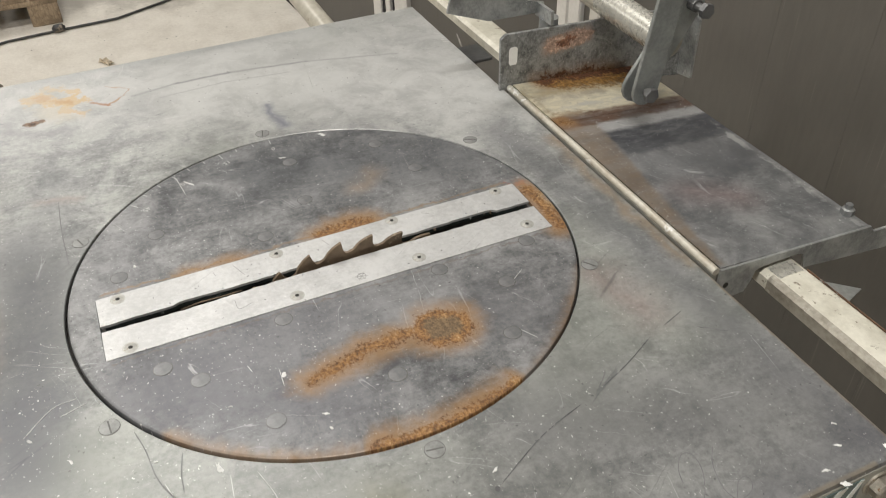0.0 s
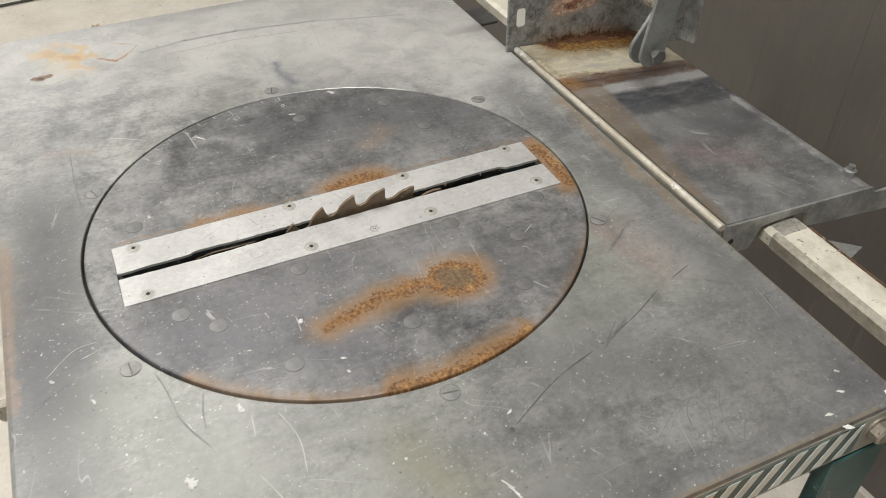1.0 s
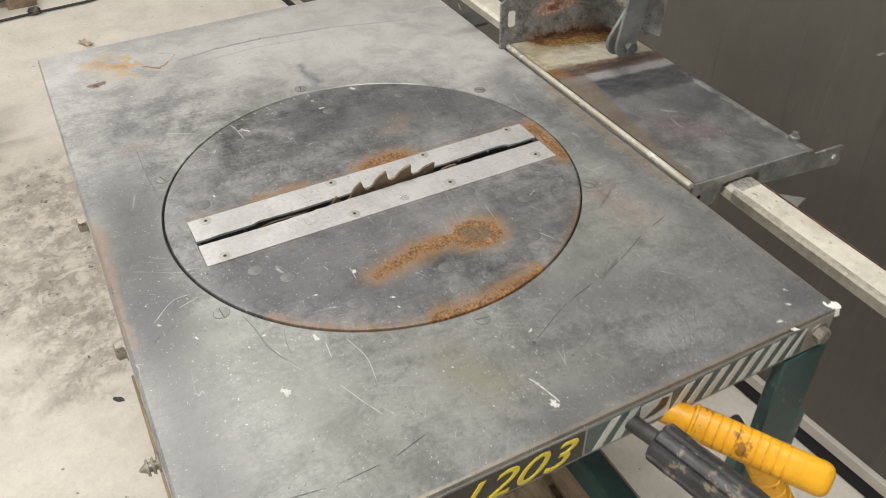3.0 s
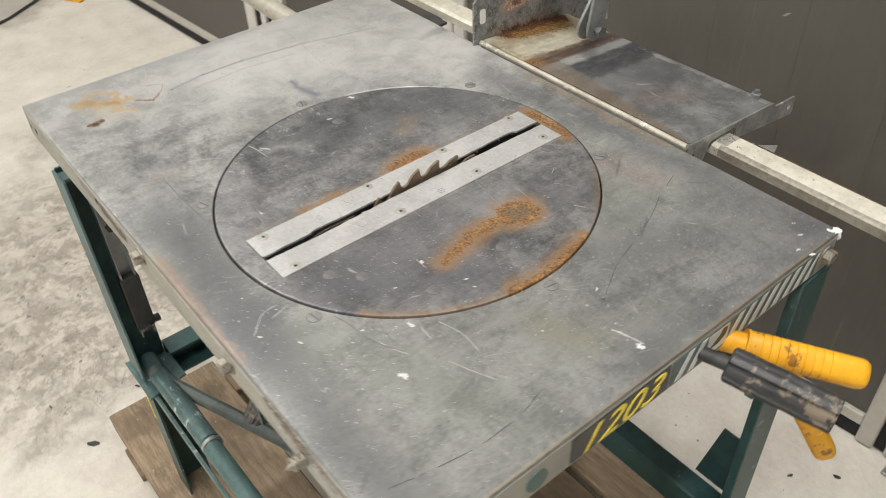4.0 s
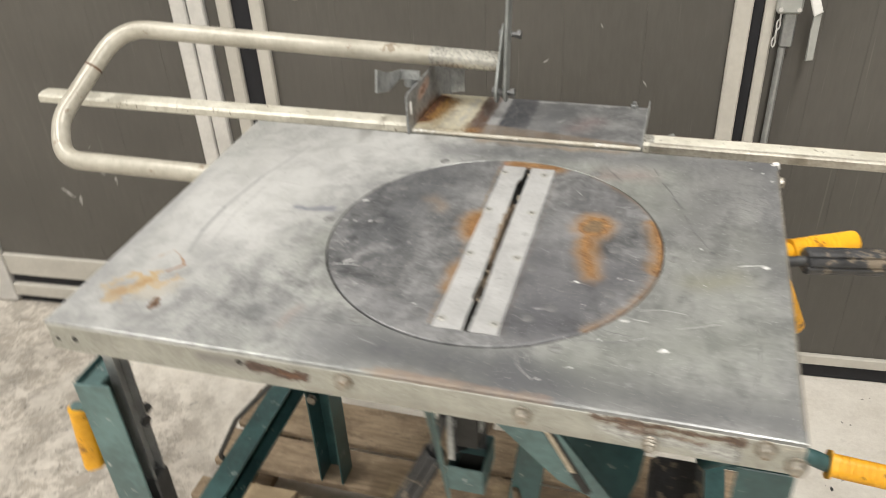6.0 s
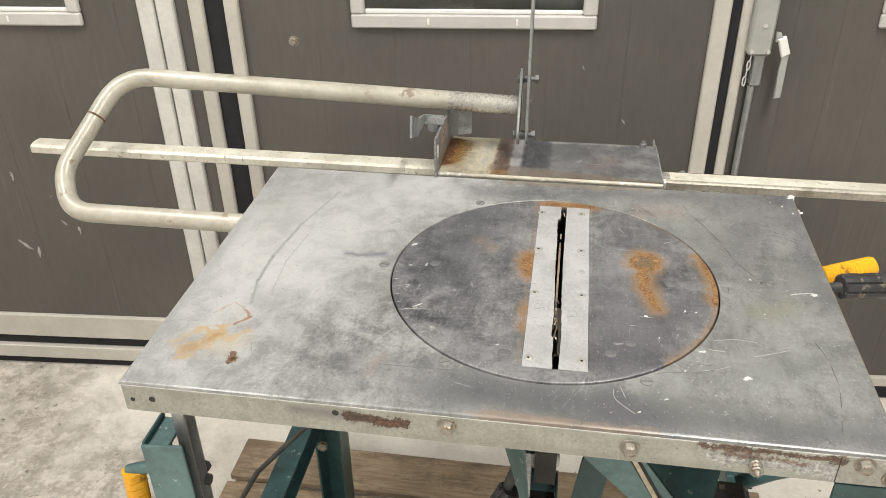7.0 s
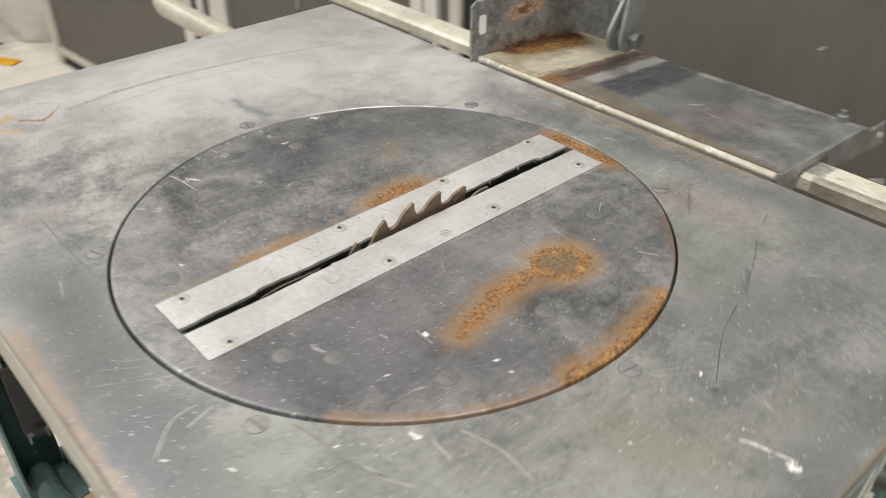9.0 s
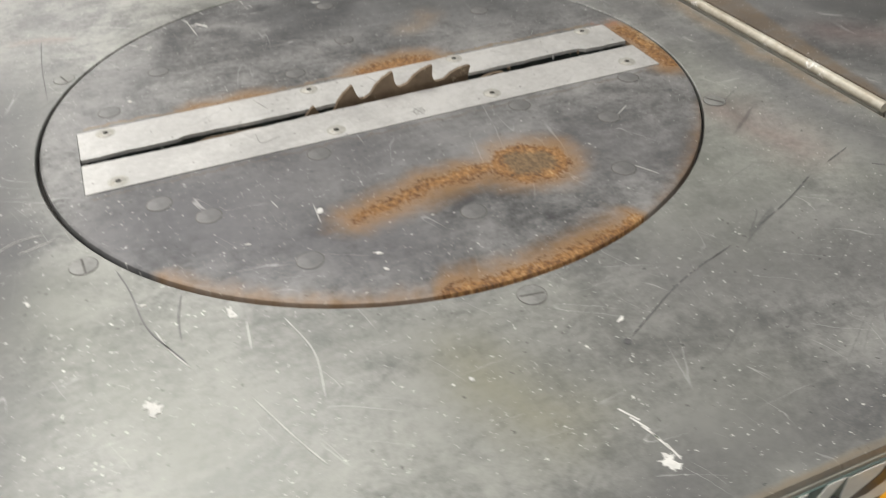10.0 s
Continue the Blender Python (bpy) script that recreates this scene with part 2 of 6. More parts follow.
TABLE_STEEL = steel(
    "table_steel", (0.425, 0.43, 0.415), (0.105, 0.108, 0.111), 0.37, 0.28,
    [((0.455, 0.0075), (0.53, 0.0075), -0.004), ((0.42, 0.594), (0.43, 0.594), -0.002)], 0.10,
    late=[((0.1225, 0.056), (0.120, 0.068), 0.0050, 0.0009, (0.13, 0.066, 0.030), 0.9), ((0.1225, 0.057), (0.1215, 0.062), 0.0026, 0.0007, (0.06, 0.028, 0.012), 0.9)],
    patches=[(0.44, 0.645, -0.01, 0.0125, 0.0085, 0.0018, (0.235, 0.185, 0.155), 0.75)],
    dust=((0.60, 0.08), (0.82, 0.36), 0.05), grit=0.36,
    tint=(0.262, 0.275, 0.245),
    smear=[
        ((0.05, 0.06), (0.09, 0.58), 0.12, 0.12, (0.50, 0.50, 0.49), 0.68),
        ((0.40, 0.040), (0.64, 0.034), 0.036, 0.04, (0.092, 0.094, 0.104), 0.9),
        ((0.60, 0.030), (0.89, 0.024), 0.022, 0.032, (0.105, 0.107, 0.117), 0.85),
        ((0.27, 0.08), (0.36, 0.05), 0.020, 0.05, (0.17, 0.172, 0.182), 0.5),
        # pale back-left area: brighter light at that end put into the colour
        ((0.12, 0.30), (0.28, 0.56), 0.10, 0.10, (0.57, 0.57, 0.56), 0.75),
        ((0.38, 0.545), (0.62, 0.565), 0.016, 0.035, (0.13, 0.132, 0.145), 0.7),
        ((0.66, 0.562), (0.88, 0.582), 0.014, 0.035, (0.112, 0.112, 0.125), 0.8),
        ((0.885, 0.30), (0.885, 0.58), 0.012, 0.035, (0.12, 0.12, 0.135), 0.8),
        ((0.885, 0.02), (0.885, 0.30), 0.003, 0.025, (0.15, 0.15, 0.16), 0.65),
        ((0.77, 0.38), (0.82, 0.52), 0.05, 0.06, (0.135, 0.135, 0.140), 0.7),
        ((0.74, 0.20), (0.86, 0.34), 0.05, 0.06, (0.150, 0.155, 0.145), 0.6),
        ((0.70, 0.03), (0.88, 0.06), 0.03, 0.05, (0.165, 0.170, 0.160), 0.5),
        ((0.010, 0.05), (0.012, 0.40), 0.002, 0.018, (0.20, 0.20, 0.215), 0.6),
        ((0.66, 0.08), (0.86, 0.16), 0.035, 0.06, (0.185, 0.195, 0.175), 0.72),
        ((0.78, 0.25), (0.83, 0.27), 0.010, 0.030, (0.26, 0.245, 0.13), 0.4),
        ((0.200, 0.322), (0.250, 0.331), 0.005, 0.009, (0.12, 0.13, 0.18), 0.9),
        ((0.64, 0.51), (0.70, 0.52), 0.006, 0.03, (0.34, 0.15, 0.13), 0.35),
        ((0.42, 0.586), (0.66, 0.590), 0.004, 0.010, (0.27, 0.19, 0.115), 0.75),
        ((0.30, 0.06), (0.31, 0.09), 0.002, 0.012, (0.38, 0.24, 0.18), 0.4),
    ],
    stains=[
        ((0.104, 0.178), (0.094, 0.235), 0.0020, 0.0039, (0.22, 0.22, 0.23), 0.75),
        ((0.094, 0.235), (0.094, 0.300), 0.0022, 0.0039, (0.20, 0.20, 0.21), 0.8),
        ((0.094, 0.300), (0.108, 0.400), 0.0022, 0.0039, (0.21, 0.21, 0.22), 0.75),
        ((0.108, 0.400), (0.140, 0.516), 0.0014, 0.0038, (0.25, 0.25, 0.26), 0.7),
        ((0.124, 0.209), (0.118, 0.290), 0.0006, 0.0026, (0.24, 0.24, 0.25), 0.7),
        ((0.118, 0.290), (0.128, 0.370), 0.0006, 0.0030, (0.25, 0.25, 0.26), 0.65),
        ((0.060, 0.062), (0.088, 0.114), 0.012, 0.005, (0.45, 0.315, 0.15), 0.85),
        ((0.034, 0.080), (0.056, 0.112), 0.006, 0.005, (0.46, 0.33, 0.165), 0.8),
        ((0.062, 0.070), (0.085, 0.105), 0.005, 0.006, (0.36, 0.21, 0.085), 0.7),
        ((0.106, 0.098), (0.119, 0.118), 0.007, 0.004, (0.46, 0.32, 0.165), 0.75),
        ((0.092, 0.076), (0.12, 0.10), 0.014, 0.016, (0.44, 0.38, 0.28), 0.4),
        ((0.061, 0.149), (0.082, 0.178), 0.0004, 0.0018, (0.36, 0.20, 0.085), 0.8),
        ((0.082, 0.178), (0.102, 0.161), 0.0007, 0.0018, (0.33, 0.17, 0.065), 0.85),
        ((0.102, 0.161), (0.115, 0.148), 0.0018, 0.0022, (0.31, 0.16, 0.06), 0.85),
        ((0.115, 0.148), (0.100, 0.130), 0.0022, 0.0022, (0.28, 0.13, 0.05), 0.9),
        ((0.43, 0.004), (0.62, 0.004), 0.003, 0.004, (0.27, 0.225, 0.18), 0.5),
        ((0.898, 0.02), (0.898, 0.57), 0.0015, 0.003, (0.24, 0.20, 0.145), 0.8),
        ((0.60, 0.5965), (0.90, 0.5965), 0.002, 0.003, (0.22, 0.17, 0.115), 0.8),
    ])
DISC_STEEL = steel(
    "disc_steel", (0.315, 0.316, 0.318), (0.062, 0.064, 0.069), 0.40, 0.32,
    [((0.656, 0.238), (0.652, 0.250), 0.0032), ((0.653, 0.250), (0.642, 0.290), 0.0055), ((0.641, 0.290), (0.640, 0.325), 0.0062), ((0.643, 0.350), (0.646, 0.360), 0.0205),
     ((0.478, 0.300), (0.478, 0.350), 0.006), ((0.480, 0.172), (0.480, 0.222), -0.002), ((0.473, 0.312), (0.474, 0.344), 0.0045), ((0.498, 0.516), (0.566, 0.516), 0.006)],
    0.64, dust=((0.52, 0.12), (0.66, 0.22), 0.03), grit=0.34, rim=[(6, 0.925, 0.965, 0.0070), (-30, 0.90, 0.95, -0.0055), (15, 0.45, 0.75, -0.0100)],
    smear=[
        ((0.35, 0.27), (0.40, 0.46), 0.045, 0.06, (0.080, 0.085, 0.094), 0.68),
        ((0.62, 0.14), (0.69, 0.25), 0.032, 0.045, (0.098, 0.098, 0.110), 0.8),
        ((0.60, 0.33), (0.66, 0.43), 0.03, 0.05, (0.22, 0.22, 0.23), 0.55),
        ((0.60, 0.13), (0.59, 0.27), 0.035, 0.05, (0.115, 0.115, 0.127), 0.7),
        ((0.415, 0.36), (0.40, 0.385), 0.004, 0.02, (0.34, 0.22, 0.11), 0.5),
        ((0.335, 0.20), (0.36, 0.24), 0.003, 0.014, (0.5, 0.5, 0.5), 0.5),
        ((0.40, 0.13), (0.47, 0.11), 0.02, 0.05, (0.27, 0.27, 0.28), 0.5),
    ],
    stains=[
        ((0.4785, 0.10), (0.4775, 0.50), 0.0012, 0.0022, (0.26, 0.17, 0.09), 0.7),
        ((0.569, 0.10), (0.570, 0.50), 0.0006, 0.0018, (0.15, 0.11, 0.08), 0.7),
        ((0.508, 0.518), (0.535, 0.520), 0.005, 0.005, (0.52, 0.42, 0.24), 0.7),
        ((0.483, 0.500), (0.486, 0.514), 0.003, 0.005, (0.34, 0.12, 0.08), 0.6),
    ])
SHEET_STEEL = steel(
    "sheet_steel", (0.31, 0.313, 0.310), (0.100, 0.102, 0.108), 0.40, 0.32,
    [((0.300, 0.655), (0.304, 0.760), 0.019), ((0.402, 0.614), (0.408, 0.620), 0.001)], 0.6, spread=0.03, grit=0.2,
    patches=[
        (0.28, 0.397, 0.60, 0.80, 0.80, 0.004, (0.62, 0.57, 0.43), 1.0),
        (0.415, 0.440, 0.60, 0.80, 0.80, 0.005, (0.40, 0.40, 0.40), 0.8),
        # dark grey band next to the pale one, softening to mid grey
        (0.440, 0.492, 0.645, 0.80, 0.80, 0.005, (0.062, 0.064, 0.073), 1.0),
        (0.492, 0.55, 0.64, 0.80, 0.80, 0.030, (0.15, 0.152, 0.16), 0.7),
        (0.412, 0.684, 0.60, 0.652, 0.612, 0.005, (0.200, 0.150, 0.105), 0.78),
        (0.390, 0.420, 0.60, 0.80, 0.80, 0.004, (0.125, 0.077, 0.055), 1.0),
    ],
    smear=[
        ((0.575, 0.66), (0.60, 0.70), 0.012, 0.03, (0.27, 0.12, 0.11), 0.3),
        ((0.45, 0.785), (0.66, 0.785), 0.003, 0.005, (0.40, 0.40, 0.39), 0.5),
    ],
    stains=[
        ((0.296, 0.64), (0.300, 0.775), 0.007, 0.005, (0.075, 0.032, 0.014), 0.9),
        ((0.33, 0.62), (0.35, 0.76), 0.006, 0.016, (0.40, 0.30, 0.16), 0.6),
        ((0.345, 0.615), (0.350, 0.70), 0.004, 0.012, (0.33, 0.30, 0.25), 0.7),
        ((0.372, 0.63), (0.376, 0.77), 0.003, 0.010, (0.44, 0.43, 0.40), 0.8),
        ((0.385, 0.612), (0.388, 0.66), 0.002, 0.006, (0.22, 0.15, 0.09), 0.7),
        ((0.31, 0.612), (0.39, 0.612), 0.002, 0.006, (0.30, 0.25, 0.17), 0.6),
        ((0.46, 0.782), (0.684, 0.782), 0.001, 0.004, (0.46, 0.46, 0.45), 0.6),
    ],
    late=[
        ((0.304, 0.662), (0.308, 0.755), 0.024, 0.009, (0.135, 0.062, 0.018), 0.92),
        ((0.302, 0.655), (0.304, 0.765), 0.014, 0.005, (0.070, 0.024, 0.009), 0.9),
        ((0.322, 0.662), (0.326, 0.752), 0.014, 0.010, (0.24, 0.130, 0.036), 0.8),
    ])
END_STEEL = steel(
    "end_plate_steel", (0.37, 0.375, 0.37), (0.085, 0.088, 0.092), 0.36, 0.45,
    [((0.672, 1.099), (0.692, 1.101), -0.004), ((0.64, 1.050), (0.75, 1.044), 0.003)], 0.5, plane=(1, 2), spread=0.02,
    smear=[((0.655, 1.097), (0.71, 1.102), 0.009, 0.008, (0.46, 0.30, 0.24), 0.75), ((0.62, 1.048), (0.77, 1.042), 0.005, 0.008, (0.10, 0.045, 0.025), 0.85)],
    mottle=55, streak=0.05, late=[((0.660, 1.098), (0.705, 1.101), 0.010, 0.004, (0.46, 0.32, 0.26), 0.9), ((0.672, 1.097), (0.692, 1.101), 0.004, 0.004, (0.19, 0.075, 0.04), 0.85), ((0.65, 1.056), (0.74, 1.050), 0.002, 0.004, (0.09, 0.035, 0.015), 0.9)])
LIP_STEEL = steel(
    "lip_steel", (0.43, 0.425, 0.375), (0.28, 0.275, 0.24), 0.5, 0.25, None, 0, plane=(0, 2), spread=0.012,
    smear=[
        ((0.22, 1.035), (0.30, 1.033), 0.006, 0.010, (0.13, 0.12, 0.13), 0.8),
        # pale top edge: worn line, with the edge highlight painted in
        ((0.0, 1.047), (0.9, 1.047), 0.001, 0.003, (0.56, 0.56, 0.54), 0.7),
        ((0.36, 1.012), (0.70, 1.010), 0.004, 0.008, (0.26, 0.24, 0.20), 0.5),
    ],
    late=[
        ((0.288, 1.033), (0.356, 1.029), 0.0065, 0.003, (0.075, 0.042, 0.030), 0.95),
        ((0.325, 1.032), (0.352, 1.028), 0.003, 0.003, (0.135, 0.065, 0.036), 0.8),
        ((0.69, 1.043), (0.838, 1.040), 0.0045, 0.003, (0.10, 0.055, 0.036), 0.9),
        ((0.70, 1.028), (0.83, 1.021), 0.0085, 0.006, (0.40, 0.40, 0.40), 0.7),
        ((0.72, 1.034), (0.80, 1.030), 0.004, 0.004, (0.15, 0.085, 0.055), 0.75),
        ((0.86, 1.044), (0.90, 1.043), 0.003, 0.004, (0.50, 0.46, 0.40), 0.6),
    ])
SIDE_STEEL = worn("side_steel", (0.36, 0.355, 0.32), 0.5, 0.3, 0.2, 9, (0.55, 0.55, 0.52), 0.66, 45, 0.3)
RIVET_STEEL = steel("rivet_steel", (0.25, 0.251, 0.253), (0.110, 0.112, 0.117), 0.38, 0.34, None, 0, grit=0.2, specks=0.5)
SCREW_STEEL = worn("screw_steel", (0.24, 0.243, 0.238), 0.45, 0.35, 0.25, 60)
STRIP_SCREW = worn("strip_screw", (0.40, 0.395, 0.37), 0.5, 0.3, 0.2, 90, (0.24, 0.19, 0.12), 0.6, 140)
GROOVE_PALE = worn("groove_pale", (0.33, 0.33, 0.325), 0.6, 0.2, 0.3, 90)
LIP_GREEN = worn("lip_green_scraped", (0.016, 0.022, 0.020), 0.6, 0.0, 0.5, 60, (0.30, 0.32, 0.30), 0.64, 130, 0.4)
CHIP_PALE = worn("wood_splinter", (0.42, 0.36, 0.27), 0.8, 0.0, 0.35, 120)
# dark grey for ring grooves and screw slots, drawn flat
GROOVE = worn("groove_dirt", (0.12, 0.118, 0.113), 0.8, 0.0, 0.3, 60)
LIP_RUST = worn("lip_rust", (0.12, 0.066, 0.038), 0.85, 0.0, 0.55, 40, (0.55, 0.53, 0.5), 0.6, 60, 0.5)
GALV = worn("galvanised", (0.42, 0.43, 0.42), 0.42, 0.75, 0.3, 25, (0.25, 0.25, 0.24), 0.66, 50, 0.2)
PLATE_GALV = worn("plate_galvanised", (0.36, 0.37, 0.365), 0.45, 0.6, 0.4, 35, (0.60, 0.60, 0.58), 0.64, 60, 0.25)
STRIP_ALU = steel("strip_aluminium", (0.58, 0.58, 0.577), (0.42, 0.42, 0.418), 0.40, 0.40, None, 0, streak=0.25, specks=0.7)
BOLT = worn("bolt_zinc", (0.32, 0.295, 0.25), 0.45, 0.5, 0.3, 90, (0.19, 0.115, 0.062), 0.55, 120, 0.2)
PIVOT = worn("pivot_steel", (0.15, 0.15, 0.15), 0.45, 0.5, 0.3, 60)
LINK = worn("link_galvanised", (0.32, 0.335, 0.325), 0.42, 0.55, 0.25, 25, (0.42, 0.42, 0.40), 0.66, 50, 0.2)
BLADE = worn("blade_steel", (0.17, 0.125, 0.085), 0.5, 0.4, 0.35, 22, (0.30, 0.24, 0.17), 0.62, 70, 0.2)
CREAM = worn("cream_paint", (0.43, 0.408, 0.35), 0.34, 0.1, 0.2, 9, (0.26, 0.215, 0.16), 0.61, 15, 0.25, tone=(0.32, 0.295, 0.24))
TUBE_BARE = worn("tube_bare", (0.46, 0.45, 0.405), 0.28, 0.45, 0.15, 20, (0.34, 0.32, 0.27), 0.6, 40, 0.2)
RAIL_CREAM = worn("rail_cream", (0.60, 0.58, 0.505), 0.40, 0.1, 0.2, 16, (0.20, 0.17, 0.125), 0.61, 95, 0.4, tone=(0.46, 0.435, 0.36))
RAIL_SIDE = worn("rail_bare_side", (0.36, 0.34, 0.295), 0.42, 0.5, 0.35, 18, (0.52, 0.50, 0.45), 0.63, 40, 0.3, tone=(0.19, 0.17, 0.135))
EDGE_TAN = worn("rolled_edge_tan", (0.47, 0.46, 0.41), 0.42, 0.2, 0.25, 22, (0.70, 0.69, 0.66), 0.58, 45, 0.3, tone=(0.36, 0.315, 0.25))
GREEN = worn("green_paint", (0.034, 0.084, 0.084), 0.40, 0.0, 0.4, 9, (0.30, 0.33, 0.31), 0.635, 38, 0.2)
GREEN_PALE = worn("green_paint_rubbed", (0.088, 0.155, 0.152), 0.46, 0.0, 0.4, 10, (0.46, 0.47, 0.45), 0.615, 42, 0.25)
GREEN_RUBBED = worn("green_rubbed_bright", (0.10, 0.165, 0.165), 0.35, 0.2, 0.4, 20, (0.55, 0.56, 0.54), 0.60, 40, 0.2)
BRACE = worn("brace_paint", (0.115, 0.135, 0.128), 0.5, 0.1, 0.35, 16, (0.32, 0.30, 0.26), 0.63, 50, 0.2)
BLACK_PLASTIC = worn("black_plastic", (0.035, 0.035, 0.037), 0.45, 0.0, 0.45, 30, (0.19, 0.155, 0.115), 0.54, 38, 0.6)
BLACK_METAL = worn("black_metal", (0.05, 0.05, 0.05), 0.55, 0.2, 0.4, 30, (0.20, 0.15, 0.11), 0.66, 50, 0.3)
YELLOW = worn("yellow_grip", (0.80, 0.41, 0.018), 0.45, 0.0, 0.14, 24, (0.30, 0.135, 0.02), 0.60, 45, 0.2, tone=(0.70, 0.33, 0.012))
WHITE_PAINT = worn("white_paint", (0.80, 0.79, 0.76), 0.55, 0.0, 0.06, 60)
SPLASH_WHITE = worn("splash_white", (0.60, 0.60, 0.585), 0.6, 0.0, 0.15, 150, (0.38, 0.38, 0.37), 0.58, 260)
TAPE_WHITE = worn("tape_white", (0.70, 0.72, 0.70), 0.4, 0.0, 0.1, 50, (0.35, 0.36, 0.35), 0.68, 80)
TAPE_GREEN = worn("tape_green", (0.09, 0.13, 0.125), 0.45, 0.0, 0.2, 50)
STICKER_BLACK = worn("sticker_black", (0.03, 0.03, 0.03), 0.4, 0.0, 0.3, 40, (0.22, 0.22, 0.2), 0.7, 80)
STICKER_YELLOW = worn("sticker_yellow", (0.85, 0.70, 0.06), 0.45, 0.0, 0.08, 50, (0.2, 0.17, 0.05), 0.7, 90)
PENCIL = worn("pencil", (0.17, 0.17, 0.175), 0.7, 0.0, 0.2, 90)
PEN_INK = worn("pencil_dark", (0.085, 0.085, 0.088), 0.7, 0.0, 0.4, 120, (0.24, 0.24, 0.235), 0.55, 200)
SCRATCH = worn("scratch", (0.45, 0.45, 0.44), 0.55, 0.2, 0.2, 90)
RUBBER = worn("rubber_cable", (0.045, 0.045, 0.043), 0.6, 0.0, 0.3, 30)
# near-black for insides, holes and slots: shade put into the colour
INSIDE_SHADE = worn("dark_inside", (0.03, 0.028, 0.025), 0.8, 0.0, 0.4, 40)


def pallet_wood(name, a, b, c):
    n = Nodes(name)
    r = n.random()
    shift = n.vec("ADD", n.co, n.vec("SCALE", (3.7, 1.9, 0.6), scale=n.math("MULTIPLY", r, 9.0)))
    grain = n.noise(11, 8, 0.72, shift, (0.9, 8, 4), dist=0.3)
    stain = n.noise(7, 5, 0.6, shift)
    col = n.mix(n.step(grain, 0.35, 0.68), a, b)
    col = n.mix(n.math("MULTIPLY", n.step(stain, 0.45, 0.62), 0.7), col, c)
    col = n.mix(n.math("MULTIPLY", r, 0.4), col, tuple(x * 0.6 for x in a))
    d, cc = n.cells(130, shift)
    dust = n.math("MULTIPLY", n.math("LESS_THAN", d, n.math("MULTIPLY", n.vec("DOT_PRODUCT", cc, (0, 1, 0)), 0.22)), n.math("GREATER_THAN", n.vec("DOT_PRODUCT", cc, (1, 0, 0)), 0.84))
    col = n.mix(n.math("MULTIPLY", dust, 0.7), col, (0.6, 0.52, 0.36))
    drift = n.step(n.noise(5.5, 7, 0.72), 0.56, 0.70)
    col = n.mix(n.math("MULTIPLY", drift, 0.55), col, (0.50, 0.385, 0.225))
    grime = n.step(n.noise(14, 8, 0.75, shift, (0.6, 1.6, 1)), 0.54, 0.66)
    col = n.mix(n.math("MULTIPLY", grime, 0.5), col, tuple(x * 0.35 for x in a))
    n.bump(grain, 0.5, 0.003)
    return n.done(col, 0.8)


PALLET = pallet_wood("pallet_wood", (0.265, 0.195, 0.128), (0.46, 0.355, 0.242), (0.150, 0.108, 0.072))
PLANK_NEW = pallet_wood("plank_new", (0.47, 0.36, 0.225), (0.60, 0.475, 0.31), (0.27, 0.20, 0.125))


